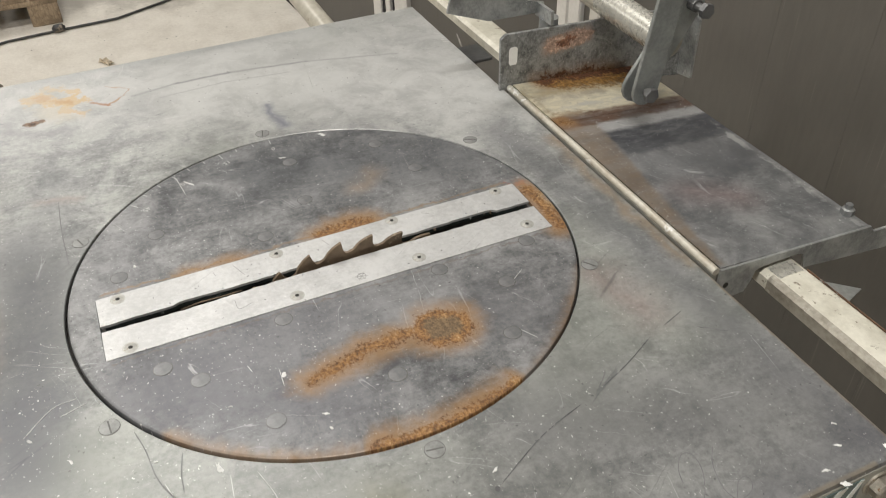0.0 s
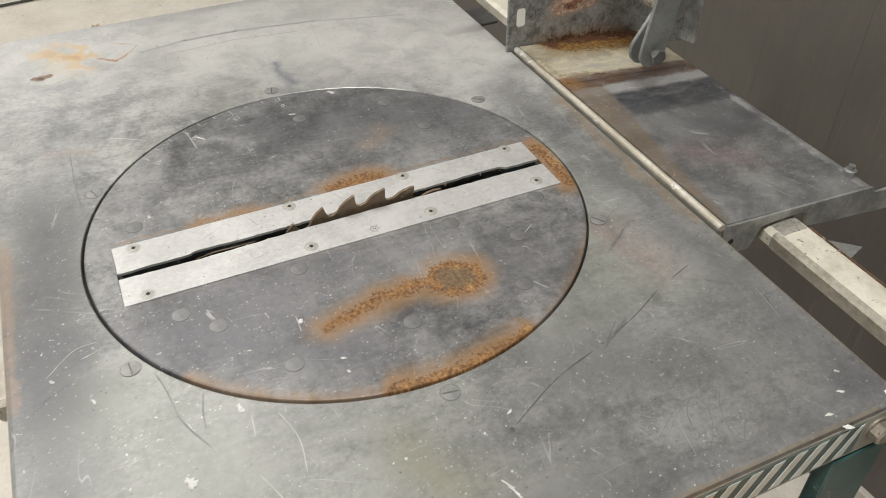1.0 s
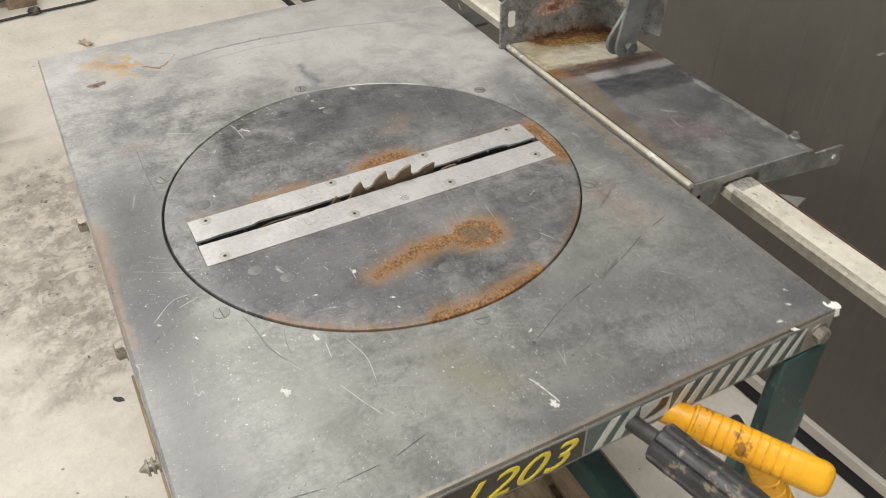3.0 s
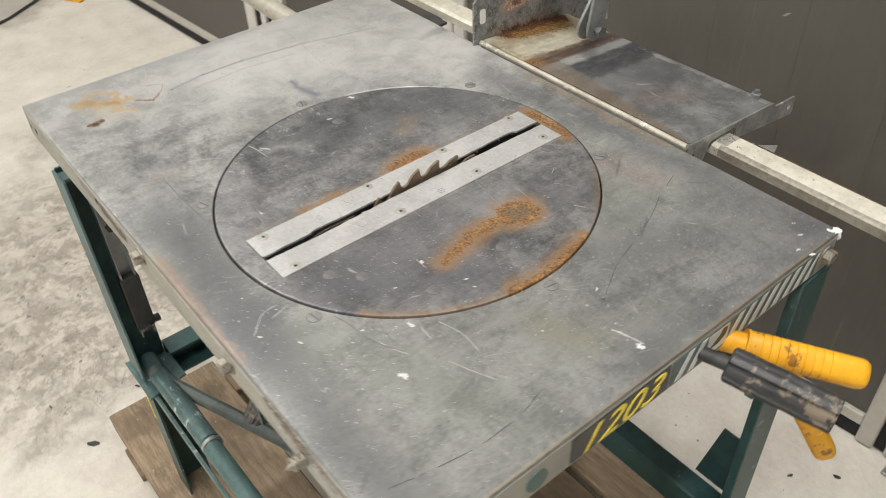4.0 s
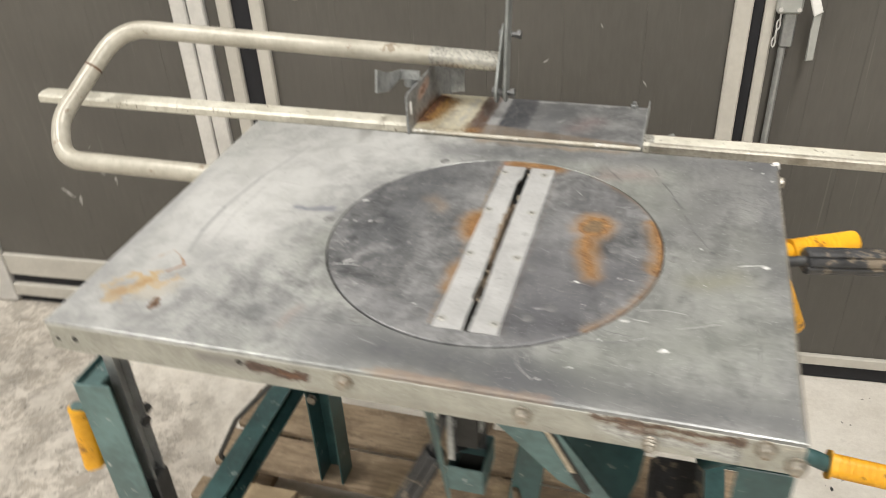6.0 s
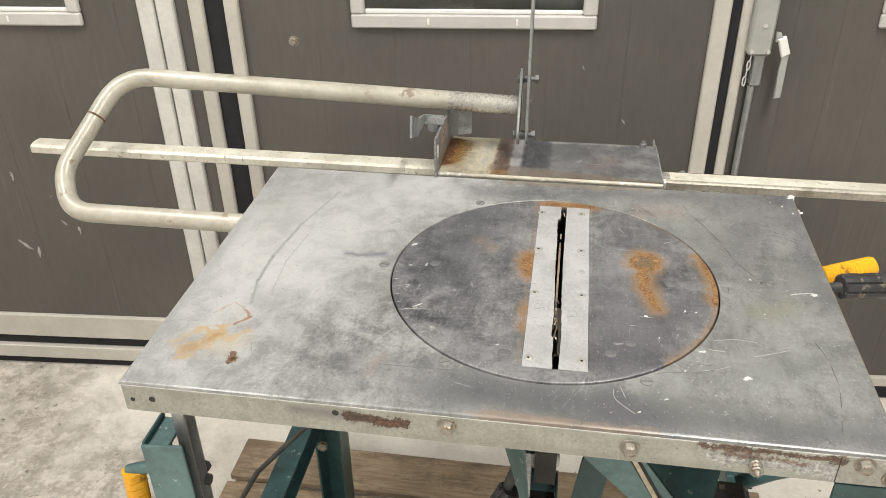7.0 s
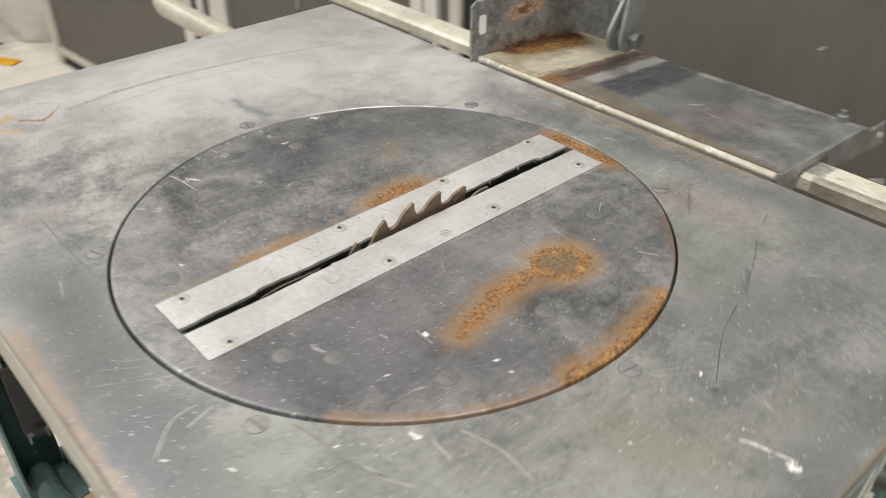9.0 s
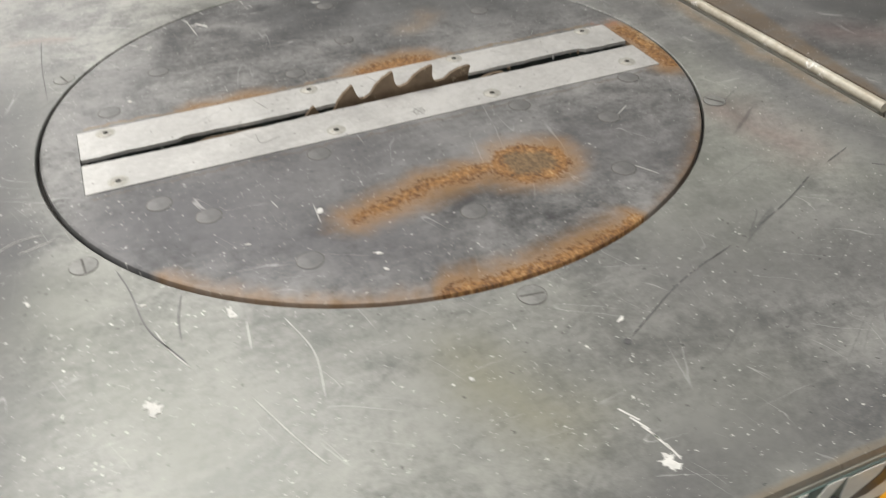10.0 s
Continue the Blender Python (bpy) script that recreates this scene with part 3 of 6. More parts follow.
def concrete_floor():
    n = Nodes("concrete_floor")
    big, mid, fine, sand = n.noise(0.9, 4, 0.6), n.noise(6, 9, 0.72), n.noise(70, 6, 0.75), n.noise(380, 3, 0.7)
    f = n.math("ADD", n.math("ADD", n.math("MULTIPLY", mid, 0.55), n.math("MULTIPLY", fine, 0.30)), n.math("MULTIPLY", sand, 0.15))
    col = n.mix(n.step(f, 0.32, 0.64), (0.60, 0.555, 0.49), (0.80, 0.76, 0.69))
    # trodden mud and dark smudges by the saw's free end
    p = n.vec("MULTIPLY", n.co, (1, 1, 0))
    wide = n.vec("ADD", p, n.vec("MULTIPLY", n.vec("SUBTRACT", n.noise(3, 7, 0.7, color=True), (0.5, 0.5, 0.5)), (0.9, 0.9, 0)))
    mud = n.nearest([n.capsule(wide, (-0.65, 0.55), (-1.15, 0.25), 0.28), n.capsule(wide, (-0.75, -0.05), (-1.3, -0.1), 0.20), n.capsule(wide, (-0.80, 0.55), (-1.40, 1.15), 0.20), n.capsule(wide, (-1.74, 0.34), (-1.6, 0.54), 0.02)])
    near = n.step(mud, 0.30, -0.15)
    blot = n.step(n.math("ADD", n.math("MULTIPLY", n.noise(13, 10, 0.78), 0.8), n.math("MULTIPLY", fine, 0.2)), 0.45, 0.55)
    col = n.mix(n.math("MULTIPLY", near, 0.62), col, (0.49, 0.44, 0.38))
    col = n.mix(n.math("MULTIPLY", n.math("MULTIPLY", near, blot), 0.66), col, (0.25, 0.217, 0.178))
    crust = n.step(n.math("ADD", n.math("MULTIPLY", n.noise(10, 10, 0.8, dist=0.8), 0.75), n.math("MULTIPLY", fine, 0.25)), 0.50, 0.57)
    col = n.mix(n.math("MULTIPLY", n.math("MULTIPLY", near, crust), 0.30), col, (0.70, 0.655, 0.585))
    clod = n.step(n.noise(24, 8, 0.72), 0.60, 0.65)
    col = n.mix(n.math("MULTIPLY", clod, n.math("ADD", 0.12, n.math("MULTIPLY", near, 0.7))), col, (0.11, 0.098, 0.085))
    dusty = n.step(n.nearest([n.capsule(wide, (-3.6, -0.9), (-3.35, 0.5), 0.28), n.capsule(wide, (-3.35, 0.5), (-3.6, 1.2), 0.20)]), 0.18, -0.10)
    col = n.mix(n.math("MULTIPLY", dusty, 0.7), col, (0.36, 0.335, 0.30))
    d, c = n.cells(48, n.vec("ADD", p, n.vec("MULTIPLY", n.vec("SUBTRACT", n.noise(120, 2, 0.6, color=True), (0.5, 0.5, 0.5)), (0.012, 0.012, 0))))
    chip = n.math("MULTIPLY", n.math("LESS_THAN", d, n.math("MULTIPLY", n.vec("DOT_PRODUCT", c, (0, 1, 0)), 0.22)), n.math("GREATER_THAN", n.vec("DOT_PRODUCT", c, (1, 0, 0)), 0.93))
    col = n.mix(n.math("MULTIPLY", chip, 0.7), col, (0.16, 0.145, 0.12))
    n.bump(n.math("ADD", n.math("MULTIPLY", fine, 0.7), n.math("MULTIPLY", n.math("MULTIPLY", crust, near), 1.2)), 0.55, 0.006)
    return n.done(col, n.math("ADD", 0.6, n.math("MULTIPLY", fine, 0.25)))


CONCRETE = concrete_floor()


def door_skin():
    n = Nodes("door_skin")
    soft, fine = n.noise(1.6, 4, 0.55), n.noise(26, 4, 0.6, stretch=(3, 3, 0.6))
    f = n.math("ADD", n.math("MULTIPLY", soft, 0.7), n.math("MULTIPLY", fine, 0.3))
    col = n.mix(n.step(f, 0.35, 0.68), (0.082, 0.076, 0.067), (0.112, 0.104, 0.092))
    smudge = n.step(n.noise(7, 6, 0.7), 0.70, 0.80)
    col = n.mix(n.math("MULTIPLY", smudge, 0.3), col, (0.24, 0.23, 0.21))
    drips = n.step(n.noise(9, 3, 0.5, stretch=(9, 9, 0.25)), 0.68, 0.76)
    col = n.mix(n.math("MULTIPLY", drips, 0.22), col, (0.26, 0.25, 0.225))
    runs = n.math("MULTIPLY", n.step(n.noise(22, 4, 0.6, stretch=(6, 6, 0.12)), 0.62, 0.70), n.step(n.noise(3, 4, 0.6), 0.42, 0.6))
    col = n.mix(n.math("MULTIPLY", runs, 0.28), col, (0.20, 0.19, 0.165))
    n.bump(fine, 0.12, 0.001)
    return n.done(col, n.math("ADD", 0.42, n.math("MULTIPLY", fine, 0.2)))


DOOR_SKIN = door_skin()
DOOR_FRAME = worn("door_frame_paint", (0.50, 0.475, 0.425), 0.45, 0.0, 0.1, 8, (0.3, 0.28, 0.25), 0.72, 40)
DOOR_ALU = worn("door_aluminium", (0.70, 0.69, 0.67), 0.38, 0.5, 0.12, 10)
WINDOW_WHITE = worn("window_frame_white", (0.52, 0.505, 0.48), 0.4, 0.0, 0.06, 20)
SCUFF = worn("door_scuff", (0.34, 0.33, 0.31), 0.7, 0.0, 0.3, 60, (0.12, 0.11, 0.10), 0.55, 90)
SEAL = worn("rubber_seal", (0.012, 0.012, 0.015), 0.8, 0.0, 0.3, 20)
PLASTER = worn("hall_plaster", (0.55, 0.54, 0.51), 0.85, 0.0, 0.12, 2)
HALL_CEILING = worn("hall_ceiling_paint", (0.58, 0.58, 0.56), 0.85, 0.0, 0.08, 2)
LATCH_GREY = worn("latch_grey", (0.42, 0.43, 0.41), 0.38, 0.4, 0.12, 12)
GREY_METAL = worn("grey_metal", (0.34, 0.35, 0.35), 0.4, 0.7, 0.2, 20)
BUCKET_WHITE = worn("bucket_plastic", (0.60, 0.59, 0.55), 0.45, 0.0, 0.12, 10, (0.38, 0.36, 0.32), 0.66, 25)
SHELF_DARK = worn("shelf_dark", (0.045, 0.042, 0.04), 0.6, 0.1, 0.35, 10)


def glass():
    n = Nodes("window_glass")
    n.bsdf.inputs["Transmission Weight"].default_value = 1.0
    n.bsdf.inputs["IOR"].default_value = 1.45
    return n.done((0.9, 0.93, 0.92), 0.03)


def lit_tube(name, color, strength):
    n = Nodes(name)
    n.put(color, n.bsdf.inputs["Emission Color"])
    n.bsdf.inputs["Emission Strength"].default_value = strength
    return n.done((0.8, 0.8, 0.8), 0.5)


GLASS = glass()
TUBE_GLOW = lit_tube("tube_glow", (1.0, 0.96, 0.9), 6.0)


# ---------------------------------------------------------------- mesh helpers
def finish(bm, name, material, smooth=35):
    bmesh.ops.recalc_face_normals(bm, faces=bm.faces)
    me = bpy.data.meshes.new(name)
    bm.to_mesh(me)
    bm.free()
    for m in material if isinstance(material, (list, tuple)) else (material,):
        me.materials.append(m)
    if smooth:
        me.shade_smooth()
        me.set_sharp_from_angle(angle=radians(smooth))
    return me


def thing(name, base, label, category, group="", kind=""):
    ob = new(name)
    ob.empty_display_size = 0.05
    ob.location = base
    return tagged(ob, label, category, group, kind)


def adopt(ob, parent):
    """Make ob a child of parent and keep it where it stands in the world."""
    ob.parent = parent
    ob.matrix_parent_inverse = Matrix.Translation(-parent.location) if parent.parent is None else Matrix()
    return ob


def part(name, bm, material, parent, label="", smooth=35):
    ob = adopt(new(name, finish(bm, name, material, smooth)), parent)
    return tagged(ob, label)


def again(ob, offset, turn=None):
    """The same mesh once more, offset from ob, as a sibling."""
    o = new(ob.name.split(".")[0], ob.data)
    o.parent, o.matrix_parent_inverse = ob.parent, ob.matrix_parent_inverse
    o.location = offset
    if turn:
        o.rotation_euler = [radians(a) for a in turn]
    if "label" in ob:
        o["label"] = ob["label"]
    return o


def box(x0, x1, y0, y1, z0, z1, bevel=0.0, bm=None, m=None, segments=1):
    bm = bm or bmesh.new()
    made = bmesh.ops.create_cube(bm, size=1, matrix=(m or Matrix()) @ Matrix.Translation(((x0 + x1) / 2, (y0 + y1) / 2, (z0 + z1) / 2)) @ Matrix.Diagonal((x1 - x0, y1 - y0, z1 - z0, 1)))
    if bevel:
        edges = {e for v in made["verts"] for e in v.link_edges}
        bmesh.ops.bevel(bm, geom=list(edges), offset=bevel, segments=segments, affect="EDGES", profile=0.5)
    return bm


def prism(points, lo, hi, axis="x", bm=None, bevel=0.0):
    """A flat outline, pulled from lo to hi along an axis. Outline: (y, z) for x, (x, z) for y, (x, y) for z."""
    bm = bm or bmesh.new()
    place = {"x": lambda a, b, c: (c, a, b), "y": lambda a, b, c: (a, c, b), "z": lambda a, b, c: (a, b, c)}[axis]
    low = [bm.verts.new(place(a, b, lo)) for a, b in points]
    top = [bm.verts.new(place(a, b, hi)) for a, b in points]
    k = len(points)
    faces = [bm.faces.new(low[::-1]), bm.faces.new(top)]
    for i in range(k):
        bm.faces.new((low[i], low[(i + 1) % k], top[(i + 1) % k], top[i]))
    if bevel:
        edges = {e for f in faces for e in f.edges}
        bmesh.ops.bevel(bm, geom=list(edges), offset=bevel, segments=1, affect="EDGES")
    return bm


def rounded(points, r, steps=5):
    """A way through points with its corners rounded to radius r."""
    pts = [Vector(p) for p in points]
    out = [pts[0]]
    for a, b, c in zip(pts, pts[1:], pts[2:]):
        u, v = (a - b).normalized(), (c - b).normalized()
        angle = u.angle(v)
        cut = min(r / max(1e-4, math.tan(angle / 2)), (a - b).length * 0.49, (c - b).length * 0.49)
        p, q = b + u * cut, b + v * cut
        for i in range(steps + 1):
            s = i / steps
            out.append((1 - s) ** 2 * p + 2 * s * (1 - s) * b + s * s * q)
    out.append(pts[-1])
    return out


def sweep(points, r, sides=14, bm=None, profile=None, caps=True, radii=None, closed_in=None):
    """A tube along points; profile gives the outline as factors of r by angle."""
    bm = bm or bmesh.new()
    pts = [Vector(p) for p in points]
    ways = [((pts[min(i + 1, len(pts) - 1)] - pts[max(i - 1, 0)])).normalized() for i in range(len(pts))]
    side = ways[0].orthogonal().normalized()
    rings = []
    for i, (p, w) in enumerate(zip(pts, ways)):
        side = (side - w * side.dot(w)).normalized()
        up = w.cross(side)
        rr = radii[i] if radii else r
        ring = []
        for k in range(sides):
            a = 2 * math.pi * k / sides
            f = profile(a) if profile else 1.0
            ring.append(bm.verts.new(p + (side * math.cos(a) + up * math.sin(a)) * rr * f))
        rings.append(ring)
    for a, b in zip(rings, rings[1:]):
        for k in range(sides):
            bm.faces.new((a[k], a[(k + 1) % sides], b[(k + 1) % sides], b[k]))
    if caps:
        bm.faces.new(rings[0][::-1])
        bm.faces.new(rings[-1])
    return bm


def rod(a, b, r, sides=12, bm=None, r2=None):
    return sweep([a, b], r, sides, bm, radii=[r, r if r2 is None else r2])


def bolt_bm(r=0.0088, head=0.0085, washer=0.0115):
    """A hexagon bolt head with its washer, that looks along -y."""
    bm = rod((0, 0, 0), (0, -0.0018, 0), washer, 18)
    rod((0, -0.0018, 0), (0, -0.0018 - head * 0.8, 0), r, 6, bm)
    rod((0, -0.0018 - head * 0.8, 0), (0, -0.0018 - head, 0), r, 6, bm, r2=r * 0.82)
    return bm


def screw_bm(r=0.0075):
    """A countersunk screw head seen from above, with a socket."""
    bm = rod((0, 0, -0.001), (0, 0, 0.0006), r, 18)
    rod((0, 0, 0.0006), (0, 0, 0.0009), r * 0.74, 18, bm, r2=r * 0.66)
    return bm


def plate(outer, inner, centre, angles, z0, z1, edge=0.0, inner_edge=0.0):
    """A flat plate with a hole; both outlines are functions of the angle round centre. edge: how far the outer top edge is rounded."""
    bm = bmesh.new()
    cx, cy = centre

    def ring(fn, z, inset=0.0):
        out = []
        for a in angles:
            r = fn(a) - inset
            out.append(bm.verts.new((cx + math.cos(a) * r, cy + math.sin(a) * r, z)))
        return out

    rings = [ring(inner, z0)]
    if inner_edge:
        rings += [ring(inner, z1 - inner_edge), ring(inner, z1, -inner_edge), ring(inner, z1, -inner_edge - 0.0008)]
    else:
        rings += [ring(inner, z1)]
    if edge:
        rings += [ring(outer, z1, edge + 0.0008), ring(outer, z1, edge), ring(outer, z1 - edge * 0.3, edge * 0.3), ring(outer, z1 - edge)]
    else:
        rings += [ring(outer, z1)]
    rings += [ring(outer, z0)]
    k = len(angles)
    rings.append(rings[0])
    for a, b in zip(rings, rings[1:]):
        for i in range(k):
            bm.faces.new((a[i], a[(i + 1) % k], b[(i + 1) % k], b[i]))
    return bm


def rect_reach(x0, x1, y0, y1, cx, cy):
    def reach(a):
        c, s = math.cos(a), math.sin(a)
        t = []
        if abs(c) > 1e-9:
            t.append(((x1 if c > 0 else x0) - cx) / c)
        if abs(s) > 1e-9:
            t.append(((y1 if s > 0 else y0) - cy) / s)
        return min(v for v in t if v > 0)
    return reach


def round_reach(px, py, r, cx, cy):
    def reach(a):
        c, s = math.cos(a), math.sin(a)
        dx, dy = cx - px, cy - py
        b = dx * c + dy * s
        return -b + math.sqrt(b * b - (dx * dx + dy * dy - r * r))
    return reach


def angle_list(n, corners, centre):
    out = [2 * math.pi * i / n for i in range(n)] + [math.atan2(y - centre[1], x - centre[0]) % (2 * math.pi) for x, y in corners]
    return sorted(set(round(a, 6) for a in out))


def stroke(points, width, z, material, parent, name, label=""):
    """A thin mark drawn on a level surface."""
    bm = bmesh.new()
    pts = [Vector((x, y, z)) for x, y in points]
    left, right = [], []
    for i, p in enumerate(pts):
        w = (pts[min(i + 1, len(pts) - 1)] - pts[max(i - 1, 0)]).normalized()
        s = Vector((-w.y, w.x, 0)) * width * (0.5 if 0 < i < len(pts) - 1 else 0.15)
        left.append(bm.verts.new(p + s))
        right.append(bm.verts.new(p - s))
    for i in range(len(pts) - 1):
        bm.faces.new((left[i], left[i + 1], right[i + 1], right[i]))
    top = list(bm.faces)
    made = bmesh.ops.extrude_face_region(bm, geom=top)
    bmesh.ops.translate(bm, verts=[v for v in made["geom"] if isinstance(v, bmesh.types.BMVert)], vec=(0, 0, -0.0004))
    return part(name, bm, material, parent, label, 0)


def curve_points(points, steps=6):
    """A smooth way through points in the plane (Catmull-Rom)."""
    p = [Vector(q) for q in points]
    p = [p[0] * 2 - p[1]] + p + [p[-1] * 2 - p[-2]]
    out = []
    for i in range(1, len(p) - 2):
        for k in range(steps):
            t = k / steps
            out.append(0.5 * ((2 * p[i]) + (p[i + 1] - p[i - 1]) * t + (2 * p[i - 1] - 5 * p[i] + 4 * p[i + 1] - p[i + 2]) * t * t + (3 * p[i] - p[i - 1] - 3 * p[i + 1] + p[i + 2]) * t ** 3))
    out.append(p[-2])
    return out


# ---------------------------------------------------------------- the hall
def slab(name, label, category, bm, material):
    return tagged(new(name, finish(bm, name, material)), label, category, kind="structure")


slab("floor", "pale worn concrete floor with mud smudges and dust", "floor", box(-8, 5, -6, 5, -0.2, 0.0), CONCRETE)
slab("ceiling", "plain painted hall ceiling", "ceiling", box(-8, 5, -6, 5, 3.7, 3.85), HALL_CEILING)
slab("wall_south", "plain plastered hall wall", "wall", box(-8, 5, -6.2, -6, 0, 3.7), PLASTER)
slab("wall_east", "plain plastered hall wall", "wall", box(5, 5.2, -6, 5, 0, 3.7), PLASTER)
slab("wall_west", "plain plastered hall wall", "wall", box(-8.2, -8, -6, 5, 0, 3.7), PLASTER)
slab("wall_back", "plain plastered wall behind the folding doors", "wall", box(-8, 5, 5, 5.2, 0, 3.7), PLASTER)


def tube_lamp(x, y, turn):
    ob = thing("ceiling_light", (x, y, LAMP_Z + 0.15), "long white tube light assumed under the hall ceiling, out of view", "ceiling light", "ceiling lights")
    m = pose(x, y, LAMP_Z + 0.06, 0, 0, turn)
    part("housing", box(-0.76, 0.76, -0.05, 0.05, 0.02, 0.09, 0.008, m=m), WINDOW_WHITE, ob)
    part("tube", rod(m @ Vector((-0.73, 0, 0)), m @ Vector((0.73, 0, 0)), 0.014, 10), TUBE_GLOW, ob)


for lx, ly, watts in LAMPS:
    tube_lamp(lx, ly, 90)

# the row of folding doors stands a little askew to the saw
WALL = pose(0, 1.25, 0, 0, 0, 4.29)
DOOR_H = 2.9


def wall_box(u0, u1, v0, v1, z0, z1, bevel=0.0, bm=None):
    return box(u0, u1, v0, v1, z0, z1, bevel, bm, WALL)


def door_leaf(name, u0, u1, label, boards, lift):
    """One leaf: a core, vertical skin boards with fine grooves, and a bottom rail with its seal."""
    ob = thing(name, WALL @ Vector(((u0 + u1) / 2, 0, 0)), label, "door", kind="structure")
    part("core", wall_box(u0, u1, 0.006, 0.05, lift[-1], DOOR_H), DOOR_SKIN, ob)
    step = (u1 - u0) / boards
    for i in range(boards):
        part("board", wall_box(u0 + i * step + 0.0001, u0 + (i + 1) * step - 0.0001, 0.0, 0.008, lift[-1], DOOR_H, 0.0003), DOOR_SKIN, ob)
    lo = 0.0
    for k, (z, colour, proud) in enumerate(((lift[0], SEAL, 0.004), *((z, c, p) for z, c, p in lift[1]))):
        part(("seal", "bottom_rail", "seal", "bottom_rail")[k], wall_box(u0, u1, -proud, 0.03, lo + 0.001, z, 0.003), colour, ob)
        lo = z
    return ob


LOW_LEFT = (0.03, ((0.08, DOOR_FRAME, 0.016), (0.115, SEAL, 0.002), (0.20, DOOR_FRAME, 0.012)), 0.20)
LOW_MID = (0.05, ((0.085, DOOR_FRAME, 0.012),), 0.085)
door_leaf("door_1", -0.298, 0.84, "brown-grey metal folding door leaf with fine upright grooves", 6, LOW_MID)
door_leaf("door_2", -1.39, -0.425, "brown-grey metal folding door leaf with scuffs and a cream bottom rail", 5, LOW_LEFT)
door_leaf("door_3", 0.93, 2.3, "brown-grey metal folding door leaf with upright grooves and a lever handle", 13, LOW_MID)
door_leaf("door_4", -2.85, -1.68, "brown-grey metal folding door leaf with a cream bottom rail", 5, LOW_MID)
door_leaf("door_5", 2.3, 4.9, "brown-grey metal folding door leaf", 10, LOW_MID)
slab("wall_north", "painted wall above the folding doors", "wall", wall_box(-2.85, 5.2, 0.0, 0.12, DOOR_H, 3.7), PLASTER)
slab("trim_end", "cream metal end trim of the folding doors", "trim", wall_box(-2.90, -2.851, -0.012, 0.07, 0, DOOR_H, 0.004), DOOR_FRAME)


def jamb(name, label, strips):
    ob = thing(name, WALL @ Vector((strips[0][0], 0, 0)), label, "trim", kind="structure")
    for u0, u1, proud, material in strips:
        nm = "seal" if material is SEAL else "profile"
        part(nm, wall_box(u0, u1, -proud, 0.04, 0.004, DOOR_H, 0.004 if nm == "profile" else 0.002), material, ob)
    return ob


jamb("trim_left", "pale metal profiles and a black rubber seal between two door leaves",
     [(-0.556, -0.511, 0.012, DOOR_ALU), (-0.506, -0.460, 0.014, DOOR_ALU), (-0.423, -0.386, 0.016, DOOR_FRAME), (-0.3855, -0.334, 0.004, SEAL), (-0.3335, -0.298, 0.016, DOOR_FRAME)])
jamb("trim_right", "cream metal profiles and a black rubber seal between two door leaves",
     [(0.840, 0.880, 0.016, DOOR_FRAME), (0.8805, 0.9045, 0.004, SEAL), (0.905, 0.930, 0.014, DOOR_FRAME)])
jamb("trim_far_left", "bright aluminium profiles with black seals between two door leaves",
     [(-1.68, -1.615, 0.012, DOOR_ALU), (-1.6145, -1.566, 0.004, SEAL), (-1.565, -1.53, 0.016, DOOR_ALU), (-1.5295, -1.486, 0.004, SEAL), (-1.485, -1.392, 0.018, DOOR_ALU)])


def door_window(name, u0, u1, z0, z1):
    ob = thing(name, WALL @ Vector(((u0 + u1) / 2, 0, z0)), "small white-framed window set in a brown-grey door leaf", "window", "door windows", "structure")
    w = 0.034
    for a, b, c, d in ((u0, u1, z0, z0 + w), (u0, u1, z1 - w, z1), (u0, u0 + w, z0 + w, z1 - w), (u1 - w, u1, z0 + w, z1 - w)):
        part("window_frame", wall_box(a, b, -0.014, 0.0, c, d, 0.004), WINDOW_WHITE, ob)
    g = w + 0.012
    for a, b, c, d in ((u0 + w, u1 - w, z0 + w, z0 + g), (u0 + w, u1 - w, z1 - g, z1 - w)):
        part("bead", wall_box(a, b, -0.008, 0.0, c, d, 0.003), WHITE_PAINT, ob)
    part("pane", wall_box(u0 + w, u1 - w, -0.005, -0.002, z0 + g, z1 - g), GLASS, ob)
    for share in (0.32, 0.68):
        u = u0 + share * (u1 - u0)
        part("drain_slot", wall_box(u - 0.003, u + 0.003, -0.0165, -0.0141, z0 + 0.010, z0 + 0.026, 0.0008), WHITE_PAINT, ob, "small white drain cap")


door_window("window_1", -0.02, 0.572, 1.117, 1.62)
door_window("window_2", -1.30, -0.703, 1.115, 1.62)
door_window("window_3", 1.22, 1.82, 1.127, 1.63)


